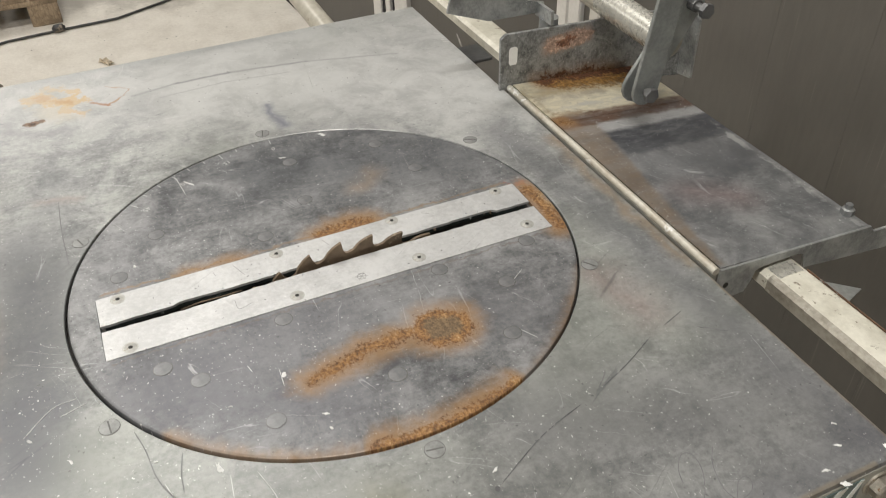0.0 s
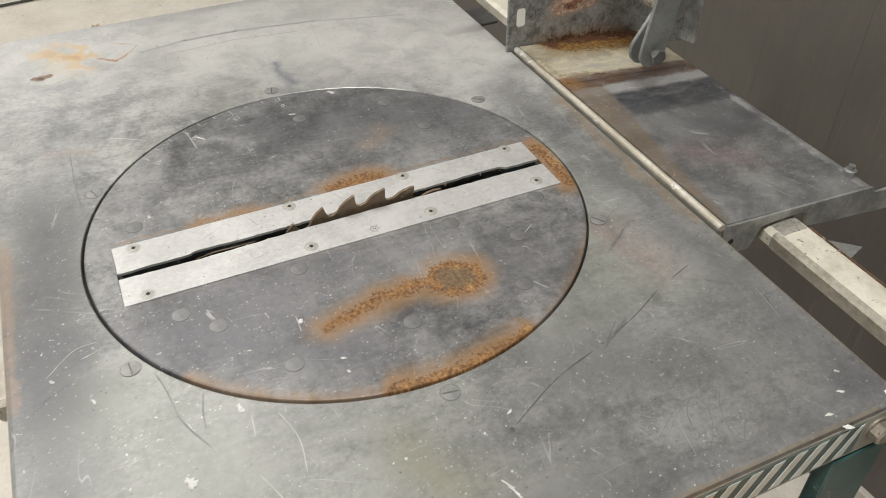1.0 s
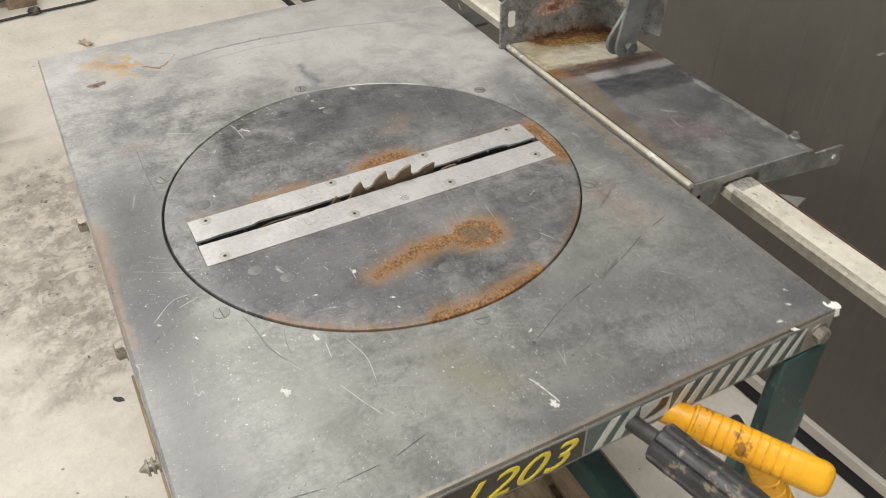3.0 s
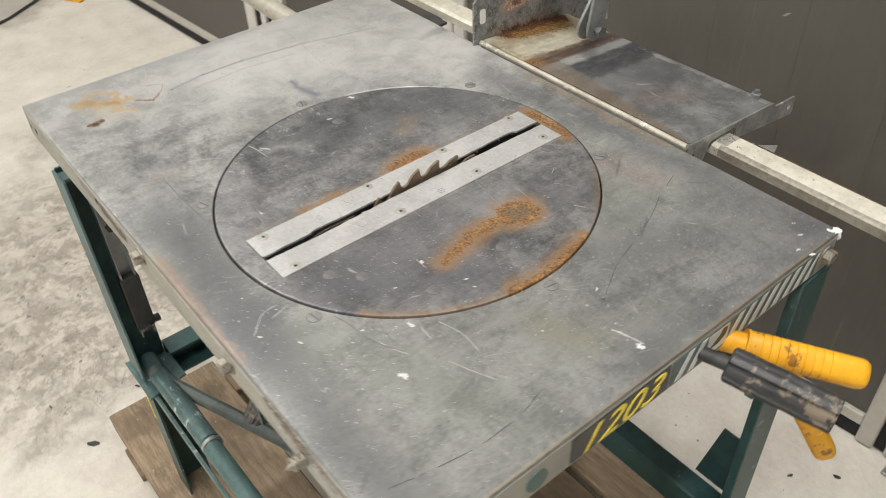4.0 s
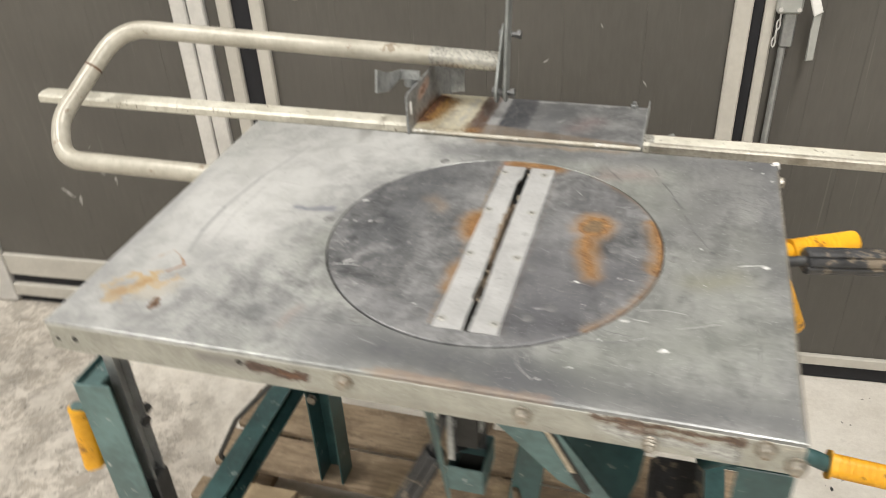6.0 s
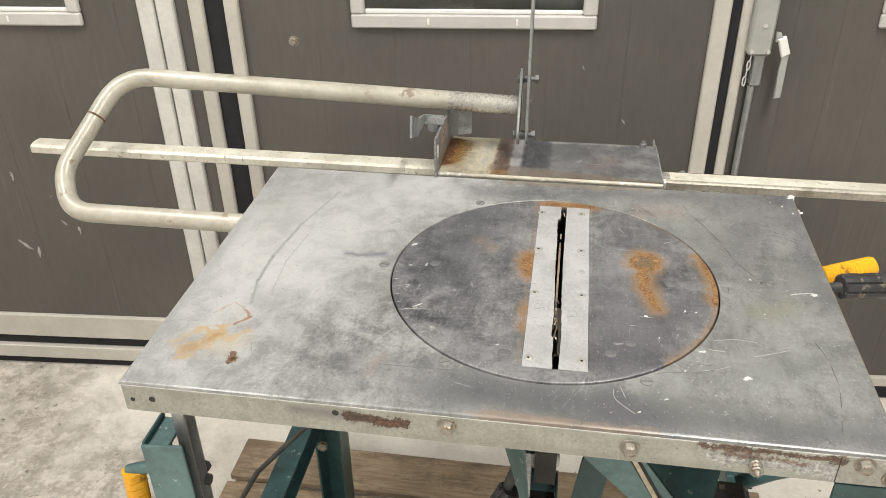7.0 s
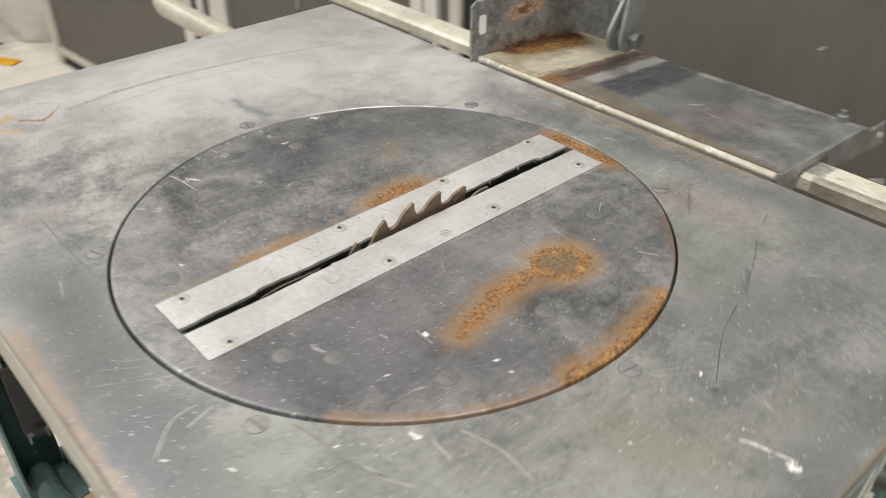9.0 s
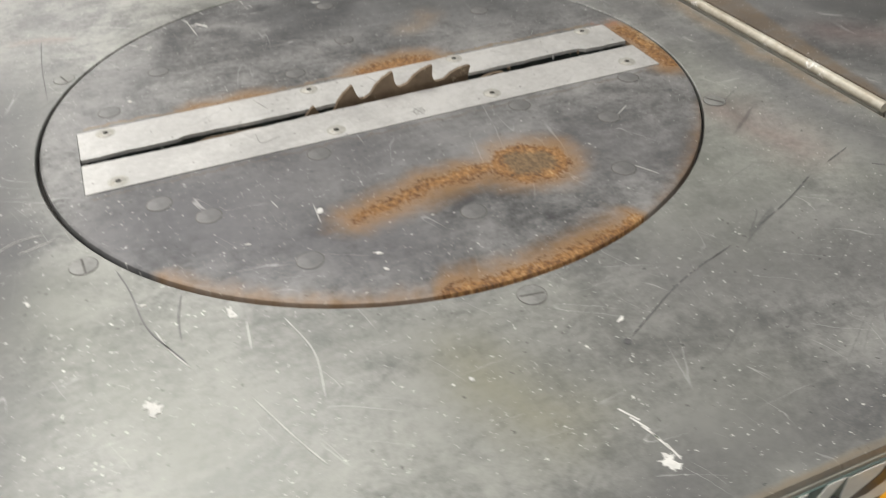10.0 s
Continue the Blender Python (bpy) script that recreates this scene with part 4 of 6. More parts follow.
def door_bolt():
    ob = thing("door_latch", WALL @ Vector((0.95, -0.02, 0)), "grey metal door latch with lever handle and long floor bolt rod", "door latch", kind="structure")
    part("lock_case", wall_box(0.926, 0.980, -0.040, -0.001, 1.068, 1.42, 0.005), LATCH_GREY, ob, "pale grey lock case")
    part("lock_case", wall_box(0.947, 0.974, -0.026, -0.001, 0.988, 1.067, 0.003), GREY_METAL, ob)
    for u, z in ((0.934, 1.079), (0.972, 1.079), (0.955, 1.14), (0.934, 1.30), (0.972, 1.30)):
        part("screw", rod(WALL @ Vector((u, -0.040, z)), WALL @ Vector((u, -0.0435, z)), 0.0048, 10), DOOR_ALU, ob)
    part("bolt_rod", rod(WALL @ Vector((0.955, -0.016, 0.02)), WALL @ Vector((0.955, -0.016, 0.987)), 0.0085, 10), GREY_METAL, ob)
    part("bolt_foot", wall_box(0.940, 0.970, -0.030, -0.017, 0.018, 0.07, 0.004), GREY_METAL, ob)
    part("floor_socket", wall_box(0.925, 0.985, -0.062, -0.018, 0.002, 0.010, 0.002), GREY_METAL, ob)
    # a cranked flat lever with a white sleeve
    part("lever", prism([(0.981, 1.128), (0.992, 1.126), (0.999, 1.110), (0.983, 1.104)], -0.050, -0.042, "y", bevel=0.001), LATCH_GREY, ob)
    part("lever_sleeve", prism([(0.986, 1.112), (1.004, 1.118), (1.020, 1.078), (1.002, 1.068)], -0.054, -0.039, "y", bevel=0.002), WHITE_PAINT, ob, "white plastic sleeve")
    part("lever", prism([(1.003, 1.072), (1.019, 1.077), (1.018, 1.040), (1.020, 0.968), (1.003, 0.966), (1.002, 1.035)], -0.050, -0.042, "y", bevel=0.002), LATCH_GREY, ob)
    for o in ob.children:
        if o.name.startswith("lever"):
            o.matrix_basis = WALL
    for k in range(4):
        z = 1.062 - 0.020 * k
        part("chain_link", sweep([WALL @ Vector((0.938 + 0.004 * math.cos(a * math.pi / 4) * (1 if k % 2 else 0.3) - 0.002 * k, -0.030 + 0.004 * math.cos(a * math.pi / 4) * (0.3 if k % 2 else 1), z + 0.012 * math.sin(a * math.pi / 4))) for a in range(9)], 0.0018, 6, caps=False), DOOR_ALU, ob)


door_bolt()



def door_scuffs():
    """Pale knocks and scrapes on the door skin."""
    r = random.Random(33)
    for name, marks in (("door_2", ((-1.029, 0.682, 0.018), (-1.055, 0.452, 0.030), (-1.020, 0.430, 0.022), (-0.915, 0.533, 0.014), (-0.874, 0.508, 0.016), (-0.93, 0.62, 0.008))), ("door_1", ((0.42, 0.93, 0.010), (0.55, 1.02, 0.007), (0.66, 0.88, 0.009)))):
        ob = bpy.data.objects[name]
        for u, z, size in marks:
            a = r.uniform(0.6, 2.4)
            pts = []
            for i in range(14):
                t = i / 14 * 2 * math.pi
                x, y = math.cos(t) * size * r.uniform(0.6, 1.1), math.sin(t) * size * 0.22 * r.uniform(0.5, 1.3)
                pts.append((u + x * math.cos(a) - y * math.sin(a), z + x * math.sin(a) + y * math.cos(a)))
            bm = prism(pts, -0.0008, 0.0, "y")
            bmesh.ops.transform(bm, matrix=WALL, verts=bm.verts)
            part("scuff", bm, SCUFF, ob, "pale scuff", 0)


door_scuffs()


# ---------------------------------------------------------------- the pallet under the saw
def pallet():
    ob = thing("pallet", (0.38, 0.37, 0), "worn grey-brown wooden pallet with sawdust, standing on the concrete floor", "pallet")
    x0, x1 = -0.262, 1.042
    rows = ((-0.048, 0.095), (0.10, 0.215), (0.245, 0.385), (0.425, 0.485), (0.535, 0.645), (0.665, 0.795))
    for i, (a, b) in enumerate(rows):
        jut = random.uniform(-0.006, 0.006)
        mat = PALLET
        part("board", box(x0 + jut, x1 + jut, a, b, 0.122, 0.144 - 0.002 * (i % 2), 0.003), mat, ob)
    for cx in (x0 + 0.06, (x0 + x1) / 2, x1 - 0.06):
        part("stringer", box(cx - 0.05, cx + 0.05, rows[0][0], rows[-1][1], 0.100, 0.1215, 0.002), PALLET, ob)
        for cy in (0.02, 0.38, 0.73):
            part("block", box(cx - 0.05, cx + 0.05, cy - 0.06, cy + 0.06, 0.022, 0.0995, 0.003), PALLET, ob)
        part("runner", box(cx - 0.05, cx + 0.05, rows[0][0], rows[-1][1], 0.0, 0.0215, 0.002), PALLET, ob)
    return ob


pallet()
offcut = thing("wood_offcut", (-0.108, 0.402, 0.145), "pale plywood offcut lying on the pallet", "wood offcut")
ply = pose(-0.108, 0.402, 0.1448, 0, 0, 1.5)
part("core", box(-0.10, 0.10, -0.08, 0.08, 0.0, 0.0072, 0.001, m=ply), PALLET, offcut, "grey-brown core layer")
bm = prism([(-0.099, -0.079), (0.070, -0.079), (0.078, -0.062), (0.098, -0.058), (0.099, 0.030), (0.090, 0.046), (0.097, 0.079), (-0.060, 0.079), (-0.072, 0.068), (-0.099, 0.064)], 0.0073, 0.0100, "z")
bmesh.ops.transform(bm, matrix=ply, verts=bm.verts)
part("top_veneer", bm, PLANK_NEW, offcut, "pale top layer with torn corners", 0)

# ---------------------------------------------------------------- the saw
TOP = 1.052
LONG, DEEP = 0.900, 0.598
saw = thing("table_saw", (0.45, 0.3, 0.144), "old building-site table saw with worn steel top and green frame", "table saw")


def saw_top():
    c = (0.512, 0.298)
    corners = [(0, 0), (LONG, 0), (LONG, DEEP), (0, DEEP)]
    a = angle_list(128, corners, c)
    top = part("tabletop", plate(rect_reach(0, LONG, 0, DEEP, *c), round_reach(*c, 0.2318, *c), c, a, TOP - 0.005, TOP, 0.004, 0.0006), TABLE_STEEL, saw, "worn grey steel tabletop with stains and scratches")
    # folded skirts under the edges
    z0, z1 = TOP - 0.046, TOP - 0.004
    part("skirt", box(0.002, LONG - 0.002, -0.0005, 0.003, z0, z1, 0.0012), LIP_STEEL, saw, "chalky galvanised front edge with rust")
    part("skirt", box(0.002, LONG - 0.002, DEEP - 0.003, DEEP + 0.0005, z0, z1, 0.0012), LIP_STEEL, saw)
    part("skirt", box(-0.0005, 0.003, 0.0035, DEEP - 0.0035, z0, z1, 0.0012), SIDE_STEEL, saw)
    part("skirt", box(LONG - 0.003, LONG + 0.0005, 0.0035, DEEP - 0.0035, z0, z1, 0.0012), SIDE_STEEL, saw)
    return top


saw_top()
# near-black ring under the gap round the disc: its shade is painted
LEDGE = part("ledge_ring", plate(round_reach(*ARC_C, 0.245, *ARC_C), round_reach(*ARC_C, 0.214, *ARC_C), ARC_C, angle_list(72, [], ARC_C), TOP - 0.016, TOP - 0.0075), INSIDE_SHADE, saw)


part("seam", box(0.8355, 0.8365, -0.0011, -0.0006, TOP - 0.045, TOP - 0.006), BLACK_METAL, saw)

# the turned insert with its slot
SX0, SX1, SY0, SY1 = 0.483, 0.5645, 0.0935, 0.5075
mid = ((SX0 + SX1) / 2, (SY0 + SY1) / 2)
DISC = part("insert_disc", plate(round_reach(0.5120, 0.2983, 0.2297, *mid), rect_reach(SX0, SX1, SY0, SY1, *mid), mid,
                                 angle_list(128, [(SX0, SY0), (SX1, SY0), (SX1, SY1), (SX0, SY1)], mid), TOP - 0.007, TOP + 0.0008, 0.0020), DISC_STEEL, saw,
            "round dark steel insert plate with rust stains")
LEFT_EDGE = [(0.5205, 0.094), (0.5200, 0.130), (0.5195, 0.156), (0.5172, 0.160), (0.5170, 0.182), (0.5180, 0.190), (0.5178, 0.243), (0.5165, 0.286), (0.5155, 0.377), (0.5140, 0.455), (0.5145, 0.466), (0.5185, 0.471), (0.5185, 0.507)]
RIGHT_EDGE = [(0.5285, 0.094), (0.530, 0.164), (0.5275, 0.240), (0.5265, 0.360), (0.5275, 0.507)]


def torn(edge, rough, seed):
    r = random.Random(seed)
    out = [Vector(edge[0])]
    for a, b in zip(edge, edge[1:]):
        a, b = Vector(a), Vector(b)
        k = max(1, int((b - a).length / 0.006))
        for i in range(1, k + 1):
            p = a.lerp(b, i / k)
            out.append(Vector((p.x + (r.uniform(-rough, rough) if i < k else 0), p.y)))
    return [(p.x, p.y) for p in out]


left = torn(LEFT_EDGE, 0.0006, 6)
right = torn(RIGHT_EDGE, 0.0004, 7)
STRIP = part("slot_strip", prism([(SX0 + 0.0004, SY0 + 0.0004)] + left[:1] + left[1:-1] + left[-1:] + [(SX0 + 0.0004, SY1 - 0.0004)], TOP - 0.0012, TOP + 0.0013, "z"), STRIP_ALU, DISC, "bright aluminium strip with a torn edge", 20)
part("slot_strip", prism([(SX1 - 0.0004, SY0 + 0.0004)] + right + [(SX1 - 0.0004, SY1 - 0.0004)], TOP - 0.0012, TOP + 0.0013, "z"), STRIP_ALU, DISC, "bright aluminium strip", 20)
burr_rnd = random.Random(11)
for k in range(14):
    y = burr_rnd.choice((burr_rnd.uniform(0.15, 0.245), burr_rnd.uniform(0.40, 0.475)))
    x = 0.5135 + burr_rnd.uniform(-0.001, 0.002)
    w = burr_rnd.uniform(0.002, 0.005)
    part("burr", prism([(x - 0.002, y), (x + burr_rnd.uniform(0.001, 0.003), y + w * 0.4), (x - 0.001, y + w)], TOP - 0.0030, TOP - 0.0014 + 0.0012 * burr_rnd.random(), "z"), BLADE if k % 3 else STRIP_ALU, DISC, "torn burr of metal", 0)
chip_rnd = random.Random(21)
part("slot_lip", prism([(0.508, 0.0946)] + [(x - 0.0003, min(0.5064, max(0.0946, y))) for x, y in torn(LEFT_EDGE, 0.0007, 8)] + [(0.508, 0.5064)], TOP - 0.0050, TOP - 0.0016, "z"), LIP_GREEN, DISC, "dark green scraped lip under the strip", 20)
for k in range(9):
    y = chip_rnd.uniform(0.155, 0.245) if k < 7 else chip_rnd.uniform(0.42, 0.50)
    a = chip_rnd.uniform(-0.35, 0.35)
    size = chip_rnd.uniform(0.004, 0.011)
    m = Matrix.Translation((0.5225 + chip_rnd.uniform(-0.003, 0.003), y, TOP - chip_rnd.uniform(0.005, 0.010))) @ Matrix.Rotation(a, 4, "Z") @ Matrix.Rotation(chip_rnd.uniform(-0.5, 0.5), 4, "X")
    part("wood_chip", box(-0.0009, 0.0009, -size / 2, size / 2, -0.0004, 0.0004, m=m), CHIP_PALE if k % 3 else INSIDE_SHADE, DISC, "splinter caught in the slot", 0)
part("wire_curl", sweep(rounded([(0.5185, 0.160, TOP - 0.007), (0.5225, 0.176, TOP - 0.0015), (0.5240, 0.196, TOP - 0.001), (0.5200, 0.214, TOP - 0.004)], 0.02, 5), 0.0007, 8), BLADE, DISC, "thin curl of wire in the slot")
mark_z = TOP + 0.0013
part("engraved_ring", plate(lambda a: 0.0042, lambda a: 0.0036, (0.5545, 0.316), angle_list(20, [], (0.5545, 0.316)), mark_z - 0.0004, mark_z + 0.0002), GROOVE_PALE, DISC)
for a in (0.3, 1.35, 2.4):
    part("engraved_stroke", box(-0.0058, 0.0058, -0.0003, 0.0003, -0.0004, 0.0002, m=Matrix.Translation((0.5545, 0.316, mark_z)) @ Matrix.Rotation(a, 4, "Z")), GROOVE_PALE, DISC, smooth=0)
for pts in ([(0.536, 0.205), (0.549, 0.206), (0.546, 0.219)], [(0.487, 0.214), (0.506, 0.221)], [(0.491, 0.196), (0.497, 0.197)], [(0.488, 0.300), (0.499, 0.304)], [(0.489, 0.402), (0.494, 0.409)]):
    stroke(curve_points(pts), 0.0005, mark_z + 0.0002, GROOVE_PALE, DISC, "scratch_mark")
# near-black liners and walls added below to block light keep the slot black
part("slot_liner", box(0.490, 0.5128, 0.0945, 0.5065, TOP - 0.012, TOP - 0.0013), INSIDE_SHADE, DISC)
part("slot_wall", box(0.5070, 0.5100, 0.0945, 0.5065, TOP - 0.20, TOP - 0.0125), INSIDE_SHADE, DISC)
part("slot_liner", box(0.5305, 0.560, 0.0945, 0.5065, TOP - 0.012, TOP - 0.0013), INSIDE_SHADE, DISC)
part("slot_wall", box(0.5325, 0.5355, 0.0945, 0.5065, TOP - 0.20, TOP - 0.0125), INSIDE_SHADE, DISC)
part("slot_wall", box(0.5101, 0.5324, 0.0945, 0.0975, TOP - 0.20, TOP - 0.0013), INSIDE_SHADE, DISC)
part("slot_wall", box(0.5101, 0.5324, 0.5035, 0.5065, TOP - 0.20, TOP - 0.0013), INSIDE_SHADE, DISC)
STRIP_SCREWS = [(0.4905, 0.112), (0.4895, 0.255), (0.4885, 0.371), (0.488, 0.485), (0.5565, 0.114), (0.5545, 0.256), (0.5525, 0.373), (0.551, 0.487)]
first = None
for x, y in STRIP_SCREWS:
    if first is None:
        first = part("screw", screw_bm(0.0066), STRIP_SCREW, DISC, "countersunk screw")
        first.location = (x, y, TOP + 0.0008)
        # flat near-black disc painted as the shaded socket
        socket = part("socket", rod((0, 0, 0.0009), (0, 0, 0.00105), 0.0020, 6), INSIDE_SHADE, DISC)
        socket.location = (x, y, TOP + 0.0008)
    else:
        again(first, (x, y, TOP + 0.0008))
        again(socket, (x, y, TOP + 0.0008))
RIVETS = [(0.34, 0.311), (0.346, 0.408), (0.41, 0.429), (0.416, 0.305), (0.458, 0.253), (0.409, 0.158), (0.46, 0.117), (0.573, 0.474), (0.617, 0.43),
          (0.576, 0.383), (0.676, 0.404), (0.678, 0.301), (0.682, 0.202), (0.578, 0.237), (0.617, 0.159), (0.592, 0.134)]
first = None
for x, y in RIVETS:
    if first is None:
        bm = rod((0, 0, -0.001), (0, 0, 0.00025), 0.0072, 20)
        first = part("rivet", bm, RIVET_STEEL, DISC, "flush rivet")
        groove = part("rivet_groove", plate(lambda a: 0.0079, lambda a: 0.0072, (0, 0), angle_list(20, [], (0, 0)), -0.0006, 0.00012), GROOVE, DISC)
        first.location = groove.location = (x, y, TOP + 0.0008)
    else:
        again(first, (x, y, TOP + 0.0008))
        again(groove, (x, y, TOP + 0.0008))
# degree scale near the rim


def flat_text(body, size, material, parent, matrix, shear=0.0, depth=0.0001):
    c = bpy.data.curves.new("lettering", "FONT")
    c.body, c.size, c.extrude, c.shear, c.align_x = body, size, depth, shear, "CENTER"
    o = new("lettering", c)
    me = bpy.data.meshes.new_from_object(o.evaluated_get(bpy.context.evaluated_depsgraph_get()))
    bpy.data.objects.remove(o)
    me.materials.append(material)
    o = adopt(new("lettering", me), parent)
    o.matrix_basis = matrix
    return o


for k in range(10):
    a = radians(DEG0 + k * DEG_STEP / 3)
    r0, r1 = 0.2270, 0.2270 - (0.009 if k % 3 == 0 else 0.005)
    m = Matrix.Translation((0.5124, 0.2985, TOP + 0.0008)) @ Matrix.Rotation(a, 4, "Z")
    part("degree_tick", box(r1, r0, -0.0004, 0.0004, 0, 0.0002, m=m), SCRATCH, DISC, smooth=0)
    if k % 3 == 0:
        flat_text(("0", "15", "30", "45")[k // 3], 0.0085, SCRATCH, DISC, m @ Matrix.Translation((r1 - 0.008, 0, 0.0001)) @ Matrix.Rotation(math.pi / 2, 4, "Z"))
SLOT_SCREWS = [(0.389, 0.09, 20), (0.266, 0.300, -15), (0.384, 0.507, 60), (0.628, 0.509, 35), (0.756, 0.298, 80), (0.634, 0.088, 5)]
for x, y, turn in SLOT_SCREWS:
    s = part("slotted_screw", rod((0, 0, -0.002), (0, 0, 0.0004), 0.0074, 22), SCREW_STEEL, saw, "large slotted countersunk screw")
    s.location = (x, y, TOP)
    g = part("screw_slot", box(-0.0064, 0.0064, -0.0006, 0.0006, 0, 0.0002, m=pose(x, y, TOP + 0.0004, 0, 0, turn)), GROOVE, saw, smooth=0)
    part("screw_groove", plate(lambda a: 0.0079, lambda a: 0.0074, (x, y), angle_list(22, [], (x, y)), TOP - 0.001, TOP + 0.0002), GROOVE, saw)


def saw_blade(x, y, z, r, teeth, thick):
    pts = []
    for k in range(teeth):
        a = 2 * math.pi * k / teeth + radians(2.1)
        d = 2 * math.pi / teeth
        # rake face, tip land, sloping back, gullet
        for f, rr in ((-0.10, r - 0.0128), (0.00, r - 0.0118), (0.055, r - 0.0075), (0.07, r), (0.12, r), (0.35, r - 0.0028), (0.55, r - 0.0066), (0.70, r - 0.0112)):
            pts.append((y + math.cos(a + f * d) * rr, z + math.sin(a + f * d) * rr))
    return prism(pts, x - thick / 2, x + thick / 2, "x")


BLADE_OB = part("saw_blade", saw_blade(0.5205, 0.318, TOP + 0.018 - 0.175, 0.175, 36, 0.0028), BLADE, saw, "toothed brown steel circular saw blade", 20)
part("blade_flange", rod((0.514, 0.318, TOP - 0.157), (0.527, 0.318, TOP - 0.157), 0.04, 24), GREY_METAL, saw)

# chips, smears and writing on the top
SPLASH = [((0.754, 0.110), 0.0075, 0.0035, 30), ((0.705, 0.154), 0.007, 0.0025, 12), ((0.328, 0.306), 0.0045, 0.0014, 70), ((0.334, 0.204), 0.009, 0.0012, 40),
          ((0.875, 0.558), 0.004, 0.0012, 60), ((0.888, 0.535), 0.004, 0.0012, 80), ((0.902, 0.539), 0.005, 0.0022, 60), ((0.30, 0.36), 0.006, 0.003, 30), ((0.871, 0.301), 0.006, 0.004, 10), ((0.64, 0.22), 0.003, 0.002, 0),
          ((0.655, 0.059), 0.0032, 0.0012, 15), ((0.623, 0.033), 0.0036, 0.0012, 40), ((0.681, 0.114), 0.0022, 0.0011, 70), ((0.790, 0.329), 0.0034, 0.0010, 120), ((0.796, 0.246), 0.0020, 0.0010, 20),
          ((0.450, 0.132), 0.0030, 0.0014, 10), ((0.692, 0.238), 0.0034, 0.0010, 65), ((0.706, 0.237), 0.0022, 0.0010, 30), ((0.654, 0.174), 0.0024, 0.0009, 80), ((0.859, 0.570), 0.0030, 0.0010, 50)]
for k, ((x, y), a, b, turn) in enumerate(SPLASH):
    pts = [(math.cos(i / 48 * 2 * math.pi) * a * (0.75 + 0.6 * noise.noise(Vector((math.cos(i / 48 * 6.2832) * 1.8, math.sin(i / 48 * 6.2832) * 1.8, k * 3.3)))),
            math.sin(i / 48 * 2 * math.pi) * b * (0.8 + 0.8 * noise.noise(Vector((math.cos(i / 48 * 6.2832) * 2.6, math.sin(i / 48 * 6.2832) * 2.6, 9 + k * 3.3))))) for i in range(48)]
    bm = prism(pts, 0.0, 0.0004, "z")
    bmesh.ops.transform(bm, matrix=pose(x, y, TOP + (0.0008 if (x - 0.512) ** 2 + (y - 0.298) ** 2 < 0.2288 ** 2 else 0.0), 0, 0, turn), verts=bm.verts)
    part("paint_splash", bm, SPLASH_WHITE, saw, "splash of white paint", 0)
for k in range(5):
    stroke([(0.838 + 0.006 * k, 0.297 + 0.002 * k), (0.847 + 0.006 * k, 0.302 + 0.001 * k)], 0.003, TOP + 0.0003, SPLASH_WHITE, saw, "paint_smear")
PEN = [[(0.803, 0.326), (0.778, 0.374), (0.765, 0.415)], [(0.757, 0.440), (0.745, 0.47), (0.729, 0.502)], [(0.722, 0.522), (0.714, 0.545)],
       [(0.848, 0.193), (0.856, 0.164)], [(0.857, 0.150), (0.858, 0.115)], [(0.857, 0.105), (0.851, 0.070)], [(0.849, 0.060), (0.841, 0.028)]]
for pts in PEN:
    stroke(curve_points(pts), 0.0008, TOP + 0.0003, PEN_INK, saw, "pencil_line")
part("pencil_dot", rod((0.8045, 0.3235, TOP), (0.8045, 0.3235, TOP + 0.0003), 0.0020, 10), PEN_INK, saw)
# the scrawled number 26
stroke(curve_points([(0.854, 0.440), (0.844, 0.444), (0.835, 0.453), (0.837, 0.460), (0.850, 0.459), (0.865, 0.450), (0.873, 0.442), (0.875, 0.438), (0.871, 0.440), (0.874, 0.447), (0.880, 0.456)]), 0.0006, TOP + 0.0003, PENCIL, saw, "pencil_writing", "scrawled pencil digit 2")
stroke(curve_points([(0.838, 0.478), (0.849, 0.469), (0.861, 0.464), (0.872, 0.462), (0.881, 0.466), (0.879, 0.478), (0.872, 0.483), (0.868, 0.481), (0.870, 0.474), (0.880, 0.465)]), 0.0006, TOP + 0.0003, PENCIL, saw, "pencil_writing", "scrawled pencil digit 6")
SCRAPES = [[(0.026, 0.401), (0.101, 0.397), (0.184, 0.386)], [(0.720, 0.178), (0.749, 0.185), (0.779, 0.182)], [(0.618, 0.029), (0.597, 0.050), (0.594, 0.068)],
           [(0.703, 0.117), (0.720, 0.122), (0.735, 0.129)], [(0.608, 0.055), (0.602, 0.075)], [(0.766, 0.152), (0.794, 0.163), (0.814, 0.172)], [(0.715, 0.160), (0.735, 0.158)]]
for i, pts in enumerate(SCRAPES):
    stroke(curve_points(pts), 0.0007 if i else 0.0006, TOP + 0.0003, SCRATCH, saw, "scratch_mark")
for pts in ([(0.307, 0.076), (0.36, 0.075), (0.42, 0.077)], [(0.646, 0.104), (0.667, 0.109), (0.700, 0.114), (0.731, 0.128)], [(0.681, 0.133), (0.698, 0.129), (0.715, 0.128)], [(0.735, 0.545), (0.75, 0.565)]):
    stroke(curve_points(pts), 0.0008, TOP + 0.0003, PENCIL, saw, "scratch_mark")
for pts in ([(0.316, 0.193), (0.354, 0.197)], [(0.632, 0.218), (0.651, 0.217)], [(0.618, 0.196), (0.626, 0.198)], [(0.676, 0.412), (0.690, 0.420)], [(0.617, 0.437), (0.608, 0.450)]):
    stroke(curve_points(pts), 0.0006, TOP + 0.0011, SCRATCH, saw, "scratch_mark")

